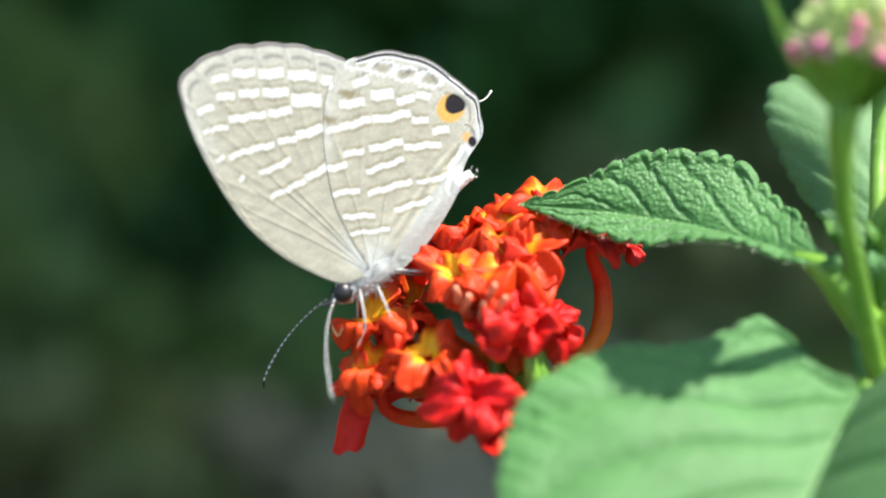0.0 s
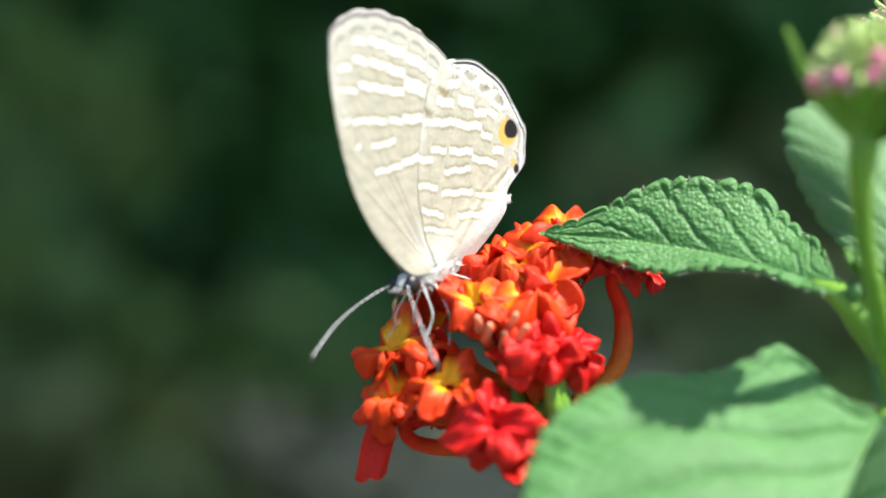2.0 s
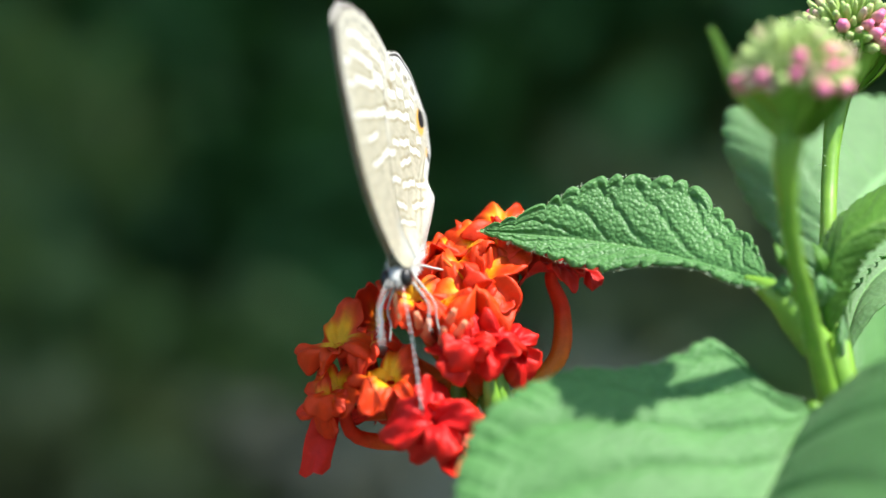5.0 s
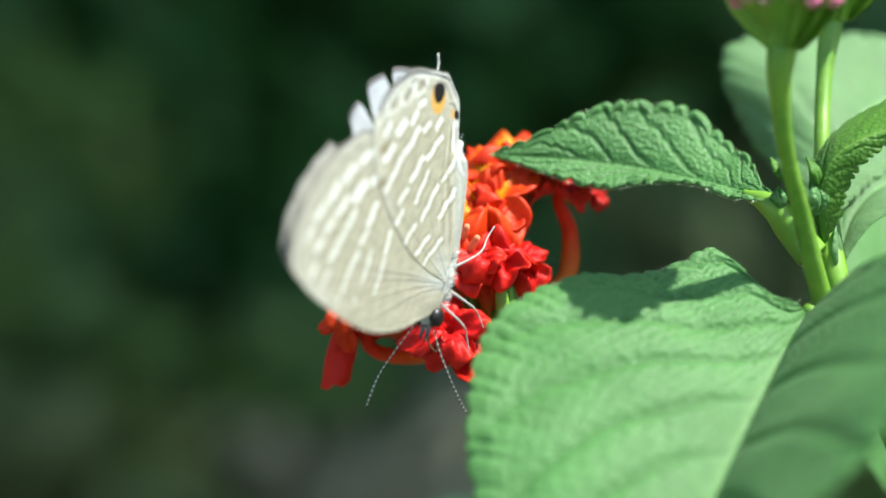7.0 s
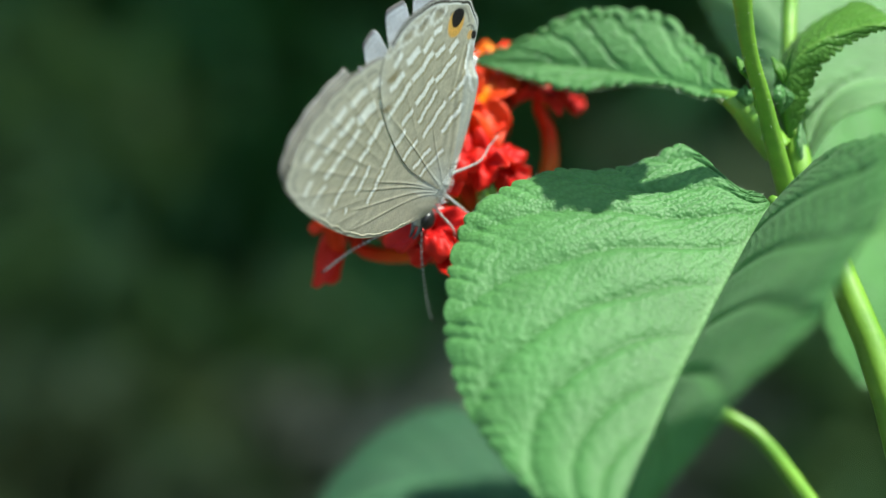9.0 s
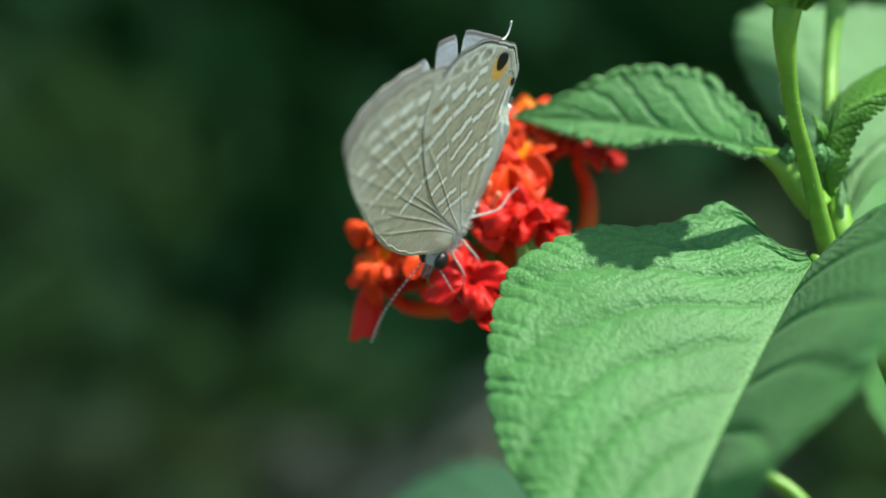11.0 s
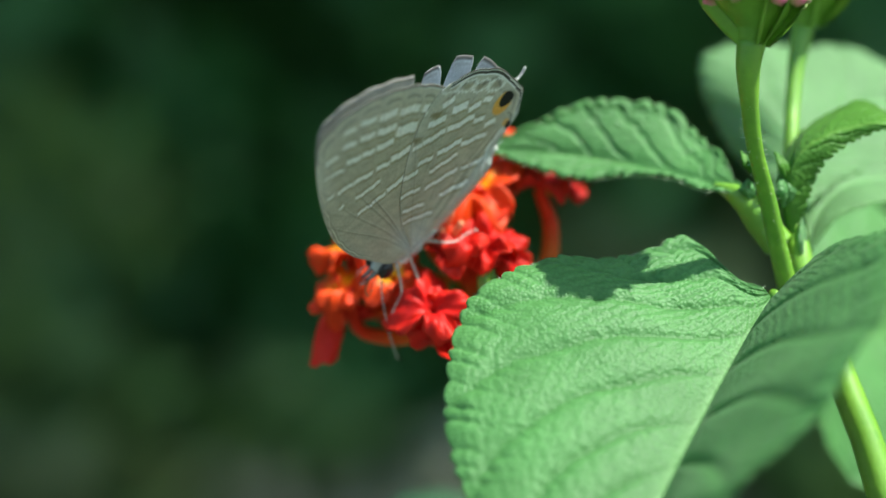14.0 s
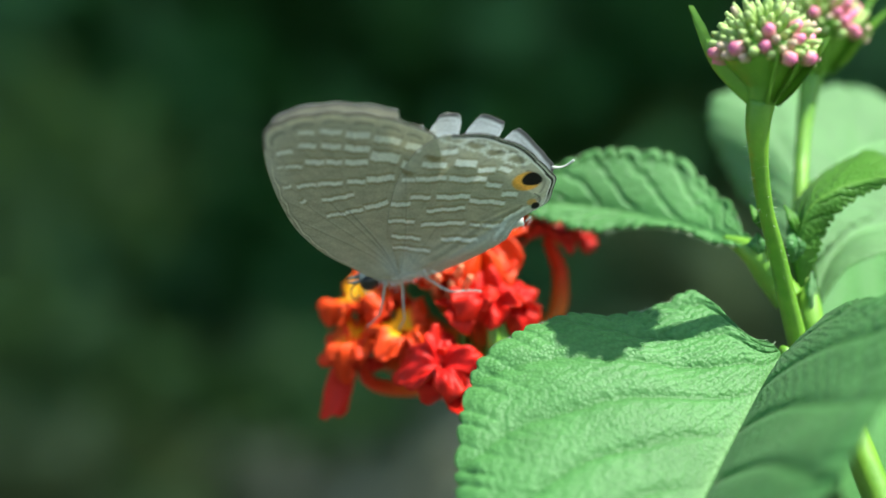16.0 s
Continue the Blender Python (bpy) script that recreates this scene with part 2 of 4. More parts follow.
SHRUBS = (
    (0.0, 2.7, 0.75, 3.2, 0.45, 1.3, 12000, 0.06, HEDGE, "tall dark green hedge in deep shade"),
    (-0.55, 1.55, 0.68, 0.34, 0.2, 0.20, 1500, 0.03, BRIGHT, "fresh green shrub out of focus"),
    (-0.18, 1.6, 0.44, 0.20, 0.2, 0.16, 900, 0.03, BRIGHT, "low green shrub out of focus"),
    (-0.45, 1.4, 0.42, 0.30, 0.2, 0.16, 1200, 0.03, OLIVE, "dry olive undergrowth out of focus"),
    (0.30, 1.7, 0.62, 0.20, 0.2, 0.16, 900, 0.03, OLIVE, "dry olive shrub out of focus"),
    (0.02, 1.5, 0.44, 0.24, 0.2, 0.13, 1400, 0.025, LITTER, "bank of grey leaf litter out of focus"),
    (0.45, 1.5, 0.46, 0.25, 0.2, 0.16, 1200, 0.03, BRIGHT, "low fresh shrub out of focus"),
)
for x, y, z, rx, ry, rz, count, size, mat, text in SHRUBS:
    shrub = new("shrub", foliage("shrub", (0, 0, 0), (rx, ry, rz), count, size, rng, mat))
    shrub.location = (x, y, z)
    tagged(shrub, text, "shrub", "shrubs behind", "stuff")

# an unseen tree, added only to keep the sun off the hedge
tree = new("unseen_shade_tree")
tree.location = (2.9, 3.45, 0)
tagged(tree, "broad-crowned tree added out of view to shade the hedge", "tree")
BARK, bark_tree, bark_shader = material("grey bark", 0.9)
bark_noise = noise_node(bark_tree, 25, 6)
bark_tree.links.new(ramp(bark_tree, bark_noise.outputs[0], (0.3, (0.05, 0.04, 0.03)), (0.7, (0.14, 0.12, 0.09))).outputs[0], bark_shader.inputs["Base Color"])
bump(bark_tree, bark_shader, bark_noise.outputs[0], 0.8, 0.02)
v, f = tube([(0, 0, 0), (0.05, 0, 1.2), (-0.05, -0.1, 2.4), (-0.1, -0.2, 3.6)], [0.19, 0.15, 0.12, 0.05], 14, 30)
part("trunk", mesh("trunk", v, f, BARK), tree)
for a, reach in ((0.4, 1.4), (1.7, 1.5), (2.9, 2.2), (3.9, 2.4), (5.0, 1.8)):
    v, f = tube([(0, -0.05, 1.9), (0.4 * reach * math.cos(a), 0.4 * reach * math.sin(a), 2.6), (reach * math.cos(a), reach * math.sin(a), 3.1)], [0.08, 0.05, 0.015], 8, 20)
    part("limb", mesh("limb", v, f, BARK), tree)
crown = part("crown", foliage("crown", (-1.2, -0.5, 3.3), (3.4, 2.7, 0.7), 6500, 0.16, rng, HEDGE), tree)
tagged(crown, kind="stuff")

# ---- the plant ----
plant = new("lantana_plant")
plant.location = (0, 0, 0)
tagged(plant, "lantana with toothed green leaves and a red flower head", "plant")


def leaf(name, mid, left, right, teeth, veins, mat, arch=0.12, quilt=0.05, scallop=0.05, ns=150, nw=18, thick=0.018, label="", rng=None, skew=1.6, pleat=0.0, pillow=0.0, rungs=6.5, groove=0.055, crinkle=0.0, lean=None):
    """A toothed, quilted leaf: its midrib and two edges run from base to tip, in centimetres."""
    m = spline(mid, ns)
    s = np.linspace(0, 1, ns)
    rng = rng or np.random.default_rng(len(name) + teeth)
    grid, vein, rib = np.zeros((ns, 2 * nw + 1, 3)), np.zeros((ns, 2 * nw + 1)), np.zeros((ns, 2 * nw + 1))
    ease = np.sin(np.pi * np.clip(s, 0.0, 1.0)) ** 0.35
    jig = np.interp(s, np.linspace(0, 1, 14), rng.normal(size=14)) * (0.05 if lean else 0.25)
    for sign, edge in ((-1, left), (1, right)):
        e = spline(edge, ns)
        out = e - m
        wide = np.linalg.norm(out, axis=1)[:, None]
        out = out / (wide + 1e-9)
        along = np.gradient(m, axis=0)
        along /= np.linalg.norm(along, axis=1)[:, None]
        n = np.cross(along, out) * -sign
        n *= np.sign((n[ns // 2] @ (0.0, -0.5, 0.87)) or 1.0)
        n /= np.linalg.norm(n, axis=1)[:, None] + 1e-9
        ph = s * teeth + 0.22 * np.sin(2.3 * s * teeth + 1.0) * (s > 0.02)
        tooth = np.abs(np.sin(np.pi * ph)) ** 0.55
        e = e + out * ((tooth - 0.6) * scallop * ease)[:, None]
        for k in range(nw + 1):
            w = k / nw
            lane = s * veins - (skew if sign < 0 or not lean else lean) * w * (1 - 0.2 * w) + jig
            d = np.abs((lane + 0.5) % 1 - 0.5)
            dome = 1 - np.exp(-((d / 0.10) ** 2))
            strip = np.floor(lane + 0.5)
            across = w * rungs + 0.37 * strip + 0.5 * lane + 0.25 * np.sin(3.1 * strip + 9 * lane)
            small = 1 - np.exp(-((np.abs((across + 0.5) % 1 - 0.5) / 0.16) ** 2))
            small = small * (0.8 + 0.2 * np.sin(17.3 * strip + 5.1 * np.floor(across + 0.5)))
            high = arch * 4 * w * (1 - w) * wide[:, 0] + quilt * (dome * (0.72 + 0.28 * small) * min(1, 6 * w)) * ease
            high = high + pleat * (1.0 if sign < 0 else 0.2) * np.sin(np.pi * d) ** 1.2 * min(1, 2.5 * w) * min(1, 4 * (1.1 - w)) * ease
            if crinkle and sign < 0:
                # the blade is crumpled towards its base and its edge
                rough = np.clip((0.42 - s) / 0.2, 0, 1) * min(1, 2 * w) + max(0.0, (w - 0.7) / 0.3) * 0.15
                high = high + crinkle * rough * (small * dome - 0.5) * ease
            if w > 0.82:
                high = high + (pillow + quilt * 0.6) * tooth * math.sin(math.pi * (w - 0.82) / 0.18) * ease
            col = nw + sign * k
            grid[:, col] = m + (e - m) * w + n * high[:, None]
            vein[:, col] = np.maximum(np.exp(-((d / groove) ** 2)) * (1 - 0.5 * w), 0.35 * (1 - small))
            rib[:, col] = math.exp(-((w / 0.03) ** 2))
    cols = 2 * nw + 1
    nrm = np.cross(np.gradient(grid, axis=0), np.gradient(grid, axis=1))
    nrm /= np.linalg.norm(nrm, axis=2)[..., None] + 1e-9
    low = grid + nrm * thick * (1 if nrm[ns // 2, nw][2] < 0 else -1)
    top = grid.reshape(-1, 3)
    verts = np.vstack([top, low.reshape(-1, 3)]) * U + (0, 0, Z0)
    at = lambda i, j: i * cols + j
    faces = [(at(i, j), at(i, j + 1), at(i + 1, j + 1), at(i + 1, j)) for i in range(ns - 1) for j in range(cols - 1)]
    faces += [tuple(v + ns * cols for v in f[::-1]) for f in faces]
    for j in (0, cols - 1):
        faces += [(at(i, j), at(i + 1, j), at(i + 1, j) + ns * cols, at(i, j) + ns * cols) for i in range(ns - 1)]
    tone = np.tile(np.stack([vein.ravel(), rib.ravel(), 0 * rib.ravel()], 1), (2, 1))
    return part(name, mesh(name, verts, faces, mat, tone), plant, label)


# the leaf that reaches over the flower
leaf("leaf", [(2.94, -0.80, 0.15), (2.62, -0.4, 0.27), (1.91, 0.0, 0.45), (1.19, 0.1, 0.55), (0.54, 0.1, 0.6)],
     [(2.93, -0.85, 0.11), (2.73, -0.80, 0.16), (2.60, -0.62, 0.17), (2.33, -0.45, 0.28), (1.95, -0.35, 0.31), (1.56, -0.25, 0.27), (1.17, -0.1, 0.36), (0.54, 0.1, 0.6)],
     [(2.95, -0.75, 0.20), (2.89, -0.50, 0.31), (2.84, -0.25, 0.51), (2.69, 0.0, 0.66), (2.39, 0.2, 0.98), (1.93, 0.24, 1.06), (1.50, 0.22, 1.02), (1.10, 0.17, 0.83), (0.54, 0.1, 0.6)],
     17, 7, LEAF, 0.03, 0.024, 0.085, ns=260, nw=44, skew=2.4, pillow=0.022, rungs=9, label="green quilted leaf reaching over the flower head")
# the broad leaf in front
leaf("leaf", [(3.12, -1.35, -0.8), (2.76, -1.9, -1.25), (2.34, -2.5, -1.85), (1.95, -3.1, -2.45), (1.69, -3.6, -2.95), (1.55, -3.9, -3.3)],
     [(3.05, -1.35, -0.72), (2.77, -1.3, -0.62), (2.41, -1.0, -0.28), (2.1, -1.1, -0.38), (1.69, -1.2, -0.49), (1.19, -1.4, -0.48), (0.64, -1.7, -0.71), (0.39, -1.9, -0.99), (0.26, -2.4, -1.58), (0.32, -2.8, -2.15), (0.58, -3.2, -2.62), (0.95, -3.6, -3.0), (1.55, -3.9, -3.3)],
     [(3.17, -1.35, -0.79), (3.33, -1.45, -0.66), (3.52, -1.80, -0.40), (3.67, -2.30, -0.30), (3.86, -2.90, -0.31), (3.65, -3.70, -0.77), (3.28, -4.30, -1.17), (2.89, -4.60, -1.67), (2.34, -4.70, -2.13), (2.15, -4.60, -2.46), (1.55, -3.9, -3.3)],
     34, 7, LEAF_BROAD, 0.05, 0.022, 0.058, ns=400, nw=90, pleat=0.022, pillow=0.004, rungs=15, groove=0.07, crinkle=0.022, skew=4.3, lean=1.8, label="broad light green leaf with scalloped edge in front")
# the pale leaf behind the stalks
leaf("leaf", [(3.55, -0.2, 0.0), (3.85, 0.7, 0.55), (4.2, 1.3, 0.95), (4.7, 1.8, 1.2), (5.6, 2.2, 1.2)],
     [(3.5, 0.0, 0.05), (3.28, 1.2, 0.50), (3.06, 1.5, 0.86), (2.88, 1.6, 1.34), (2.90, 1.7, 1.62), (3.07, 1.8, 1.76), (3.42, 1.9, 1.82), (4.0, 2.1, 1.82), (4.69, 2.3, 1.8), (5.6, 2.2, 1.2)],
     [(3.6, -0.2, 0.0), (4.1, 0.4, 0.35), (4.6, 0.8, 0.5), (5.2, 1.4, 0.8), (5.6, 2.2, 1.2)], 24, 8, LEAF_PALE, 0.05, 0.03, 0.075, label="pale green leaf standing behind the stalks")
# the folded leaf that bends to the side of the stalks
leaf("leaf", [(3.38, -0.80, -0.22), (3.33, -0.90, 0.05), (3.36, -0.95, 0.32), (3.48, -0.95, 0.53), (3.67, -0.95, 0.65), (3.87, -0.95, 0.72), (4.14, -1.00, 0.77), (4.46, -1.10, 0.65)],
     [(3.37, -0.78, -0.22), (3.31, -0.75, 0.06), (3.30, -0.65, 0.38), (3.45, -0.45, 0.60), (3.64, -0.30, 0.79), (3.91, -0.25, 0.95), (4.18, -0.30, 1.03), (4.46, -1.10, 0.65)],
     [(3.40, -0.80, -0.23), (3.51, -0.85, 0.03), (3.58, -0.90, 0.27), (3.70, -0.95, 0.46), (3.91, -0.95, 0.61), (4.14, -1.00, 0.71), (4.28, -1.05, 0.72), (4.46, -1.10, 0.65)],
     20, 7, LEAF_YOUNG_LIT, 0.06, 0.013, 0.05, label="young folded leaf beside the stalks")
leaf("leaf", [(3.6, -0.3, -0.4), (3.85, 0.1, 0.05), (4.2, 0.4, 0.3), (4.7, 0.7, 0.35), (5.4, 1.0, 0.2)],
     [(3.55, -0.2, -0.35), (3.75, 0.4, 0.25), (4.1, 0.8, 0.55), (4.6, 1.0, 0.65), (5.4, 1.0, 0.2)],
     [(3.65, -0.35, -0.4), (3.95, -0.2, -0.05), (4.4, 0.0, 0.1), (4.9, 0.4, 0.1), (5.4, 1.0, 0.2)], 16, 7, LEAF_PALE, 0.08, 0.012, 0.012, label="pale leaf low behind the stalks")
# low leaf far behind and the green ones at the side
leaf("leaf", [(2.4, 3.6, -4.6), (1.4, 3.5, -4.2), (0.4, 3.4, -3.9), (-0.6, 3.2, -3.95), (-1.6, 3.0, -4.5)],
     [(2.4, 3.6, -4.6), (1.4, 4.6, -3.7), (0.3, 4.8, -3.2), (-0.7, 4.2, -3.5), (-1.6, 3.0, -4.5)],
     [(2.4, 3.5, -4.6), (1.4, 2.6, -4.9), (0.4, 2.3, -4.9), (-0.7, 2.3, -4.9), (-1.6, 3.0, -4.5)], 22, 8, LEAF_DARK, 0.06, 0.05, 0.05, label="dark green leaf low behind the flower")
leaf("leaf", [(3.9, 1.5, -1.6), (4.5, 2.6, -1.3), (5.1, 3.4, -1.2), (6.0, 4.2, -1.4), (7.0, 5.0, -1.9)],
     [(3.9, 1.5, -1.6), (3.9, 2.8, -0.6), (4.3, 3.8, 0.2), (5.4, 4.8, 0.3), (7.0, 5.0, -1.9)],
     [(3.9, 1.5, -1.6), (4.4, 1.9, -2.6), (5.2, 2.3, -3.0), (6.2, 3.4, -2.9), (7.0, 5.0, -1.9)], 22, 8, LEAF, 0.06, 0.05, 0.05, label="soft green leaf far behind the stem")


def rod(name, points, radii, label="", sides=12, mat=STEM):
    v, f = tube([C(*p) for p in points], [r * U for r in radii], sides, 8 * len(points))
    return part(name, mesh(name, v, f, mat), plant, label)


rod("stem", [(4.9, -1.2, -30.0), (4.6, -1.5, -12.0), (4.3, -1.5, -4.0), (4.05, -1.3, -2.3), (3.79, -1.0, -1.45), (3.5, -0.75, -0.6), (3.42, -0.65, 0.0)], [0.3, 0.26, 0.2, 0.16, 0.15, 0.17, 0.12], "green square main stem")
rod("stem", [(5.4, -1.0, -70.0), (5.2, -1.0, -50.0), (4.9, -1.2, -30.0)], [0.5, 0.4, 0.3])
rod("stalk", [(3.42, -0.85, -0.95), (3.25, -1.1, -0.48), (3.07, -1.4, 0.08), (2.9, -1.7, 0.56), (2.81, -1.95, 1.09), (2.83, -2.0, 1.38)], [0.10, 0.09, 0.08, 0.07, 0.08, 0.125], "slender hairy flower stalk")
rod("stalk", [(3.5, -0.6, -0.75), (3.45, -0.35, 0.0), (3.49, -0.2, 0.63), (3.54, 0.0, 1.04), (3.60, 0.15, 1.43), (3.68, 0.25, 1.80)], [0.11, 0.1, 0.075, 0.07, 0.075, 0.11])
rod("petiole", [(3.28, -0.80, -0.33), (3.11, -0.80, -0.12), (2.94, -0.80, 0.09), (2.72, -0.62, 0.22)], [0.15, 0.14, 0.11, 0.03])
rod("petiole", [(3.6, -0.9, -1.0), (3.4, -1.2, -0.9), (3.12, -1.35, -0.78)], [0.09, 0.08, 0.06])
rod("petiole", [(3.9, -0.9, -4.1), (3.34, 0.3, -3.18), (2.94, 0.5, -2.86), (2.2, 1.0, -2.5)], [0.09, 0.08, 0.07, 0.06])
rod("stalk", [(3.6, -0.75, -1.05), (2.8, 0.1, -1.7), (1.6, 0.6, -1.7), (0.9, 0.6, -1.2), (0.58, 0.5, -0.78)], [0.1, 0.09, 0.09, 0.1, 0.13], "flower stalk bent under the flower head")

for base, middle, tip, half, mat in (
        ((3.04, -0.95, 0.26), (2.97, -1.00, 0.38), (2.90, -0.95, 0.52), 0.067, LEAF_YOUNG_LIT),
        ((3.07, -1.00, 0.25), (3.00, -1.05, 0.39), (2.97, -1.00, 0.47), 0.048, LEAF),
        ((3.33, -0.90, 0.25), (3.28, -0.95, 0.38), (3.22, -0.90, 0.52), 0.058, LEAF_YOUNG_LIT),
        ((3.37, -0.80, 0.23), (3.33, -0.85, 0.36), (3.31, -0.80, 0.47), 0.048, LEAF),
        ((3.52, -0.75, -0.56), (3.49, -0.80, -0.29), (3.50, -0.75, 0.00), 0.053, LEAF_PALE),
        ((3.01, -0.90, 0.06), (2.96, -0.95, 0.16), (2.98, -0.90, 0.27), 0.087, LEAF),
        ((3.29, -0.88, 0.01), (3.31, -0.93, 0.16), (3.28, -0.88, 0.27), 0.096, LEAF),
):
    side = np.array((half, 0.08, 0.0))
    leaf("young_leaf", [base, middle, tip], [base, tuple(np.array(middle) - side), tip], [base, tuple(np.array(middle) + side), tip], 7, 4, mat, 0.35, 0.006, 0.015, ns=36, nw=6, label="tiny young lit leaf at the node")


def hairs(name, points, count, out, long, seed):
    """Fine pale hairs round a stalk."""
    rng = np.random.default_rng(seed)
    line, verts, faces = spline(points, 200), [], []
    for _ in range(count):
        p = line[rng.integers(200)]
        d = rng.normal(size=3)
        d -= 0.5 * d * (0, 0, 1)
        d /= np.linalg.norm(d)
        t = np.cross(d, rng.normal(size=3))
        t = t / np.linalg.norm(t) * 0.0022
        a, b = p + d * out, p + d * (out + long * (0.5 + rng.random()))
        k = len(verts)
        verts += [a - t, a + t, b]
        faces.append((k, k + 1, k + 2))
    return tagged(part(name, mesh(name, np.array(verts) * U + (0, 0, Z0), faces, HAIR, smooth=False), plant), kind="stuff")


HAIR, _, hair_shader = material("pale plant hair", 0.5)
hair_shader.inputs["Base Color"].default_value = (0.45, 0.55, 0.35, 1)
hairs("stalk_hairs", [(3.25, -1.1, -0.48), (3.07, -1.4, 0.08), (2.9, -1.7, 0.56), (2.79, -1.95, 1.09), (2.82, -2.0, 1.42)], 420, 0.07, 0.045, 1)
hairs("stalk_hairs", [(3.5, -0.6, -0.75), (3.45, -0.35, 0.0), (3.49, -0.2, 0.63), (3.54, 0.0, 1.04), (3.60, 0.15, 1.43), (3.68, 0.25, 1.80)], 300, 0.07, 0.04, 2)

hairs("leaf_hairs", [(2.93, -0.85, 0.11), (2.73, -0.80, 0.16), (2.60, -0.62, 0.17), (2.33, -0.45, 0.28), (1.95, -0.35, 0.31), (1.56, -0.25, 0.27), (1.17, -0.1, 0.36), (0.54, 0.1, 0.6)], 700, 0.0, 0.035, 6)
hairs("leaf_hairs", [(2.95, -0.75, 0.20), (2.89, -0.50, 0.31), (2.84, -0.25, 0.51), (2.69, 0.0, 0.66), (2.39, 0.2, 0.98), (1.93, 0.24, 1.06), (1.50, 0.22, 1.02), (1.10, 0.17, 0.83), (0.54, 0.1, 0.6)], 600, 0.0, 0.035, 7)
hairs("leaf_hairs", [(3.37, -0.78, -0.22), (3.31, -0.75, 0.06), (3.30, -0.65, 0.38), (3.45, -0.45, 0.60), (3.64, -0.30, 0.79), (3.91, -0.25, 0.95), (4.18, -0.30, 1.03), (4.46, -1.10, 0.65)], 700, 0.0, 0.04, 8)
hairs("leaf_hairs", [(3.05, -1.35, -0.72), (2.77, -1.3, -0.62), (2.41, -1.0, -0.28), (2.1, -1.1, -0.38), (1.69, -1.2, -0.49), (1.19, -1.4, -0.48), (0.64, -1.7, -0.71), (0.39, -1.9, -0.99)], 700, 0.0, 0.035, 9)

# ---- flower head ----
flower = part("flower_head", None, plant, "red and orange lantana flower head with yellow throats")
HUB = np.array((0.55, 0.5, -0.72))
YELLOW, ORANGE, SCARLET, CRIMSON = np.array((0.95, 0.50, 0.01)), np.array((0.86, 0.105, 0.005)), np.array((0.80, 0.034, 0.006)), np.array((0.70, 0.008, 0.010))


def floret(x, y, z, aim, size, warm, spin, curl=0.15, lobes=4, bow=(0, 0, 0), thick=1.0, foot=None, long=1.0):
    """One floret: broad crinkled lobes round a throat on a thin curved tube. warm: 1 young and yellow-throated, 0 old and red."""
    rng = np.random.default_rng(int(1000 * abs(x + 2 * z) + 77 * spin))
    nr, na = 14, 88
    size = size * 0.56
    aim = Vector(aim).normalized()
    turn = np.array(aim.to_track_quat("Z", "Y").to_matrix() @ Matrix.Rotation(radians(spin), 3, "Z"))
    big = rng.uniform(0.72, 1.2, lobes)
    tip = rng.uniform(-0.42, 0.3, lobes)
    ph = rng.uniform(0, 6.28, 4)
    verts, tone = [], []
    for i in range(nr + 1):
        v = i / nr
        for j in range(na):
            a = 2 * math.pi * j / na
            k = (a + 0.22 * math.sin(a + ph[1])) / (2 * math.pi) * lobes
            lobe = int(round(k)) % lobes
            off = k - round(k)
            rim = 0.46 + 0.64 * max(0.0, math.cos(math.pi * off)) ** 0.55 * big[lobe] - 0.07 * math.exp(-(((off - 0.06) / 0.10) ** 2))
            rim *= 1 + 0.05 * math.sin(7 * a + ph[0]) + 0.02 * math.sin(23 * a + ph[1])
            r = 0.10 + (rim - 0.10) * v
            up = v * v * (curl + tip[lobe] * math.cos(math.pi * off) ** 2) - 0.30 * (1 - v) ** 3
            up += 0.24 * v * math.sin(3 * a + 3 * v + ph[2]) + 0.08 * v * v * math.sin(7 * a - 4 * v + ph[3]) + 0.05 * v * math.sin(13 * a + 5 * v + ph[3]) + 0.02 * v * v * math.sin(24 * a - 7 * v + ph[0])
            up -= 0.45 * max(0.0, v - 0.6) ** 1.5 * (1 + math.sin(2 * a + ph[1]))
            up -= 0.13 * v * (1.15 - v) * math.exp(-((off / 0.09) ** 2))
            verts.append((r * math.cos(a), r * math.sin(a), up))
            glow = math.exp(-((v / (0.31 + 0.17 * math.cos(a - 1.2) + 0.05 * math.sin(7 * a))) ** 3)) if warm > 0.15 else 0.0
            outer = ORANGE * warm * 0.55 + SCARLET * (1 - warm * 0.55) if warm > 0.3 else SCARLET * (warm / 0.3) + CRIMSON * (1 - warm / 0.3)
            inner = YELLOW if warm > 0.35 else ORANGE
            mixv = min(1.0, glow * (0.55 + warm))
            edge = v ** 3 * 0.5
            colour = inner * mixv + outer * (1 - mixv)
            tone.append((colour * (1 - edge) + SCARLET * edge) * (0.96 + 0.07 * math.sin(17 * a + 6 * v + ph[0]) * v))
    verts = np.array(verts) * size
    faces = [(i * na + j, i * na + (j + 1) % na, (i + 1) * na + (j + 1) % na, (i + 1) * na + j) for i in range(nr) for j in range(na)]
    n = len(verts)
    low = verts - (0, 0, 0.014)
    faces += [tuple(v + n for v in f[::-1]) for f in faces]
    faces += [(nr * na + j, nr * na + (j + 1) % na, n + nr * na + (j + 1) % na, n + nr * na + j) for j in range(na)]
    verts = np.vstack([verts, low]) @ turn.T + (x, y, z)
    tone = np.vstack([tone, np.array(tone) * (0.95, 0.85, 0.85)])
    here = np.array((x, y, z))
    way = np.array(aim)
    back = here - way * (0.28 + size * 0.7) * long
    foot = HUB if foot is None else np.array(foot)
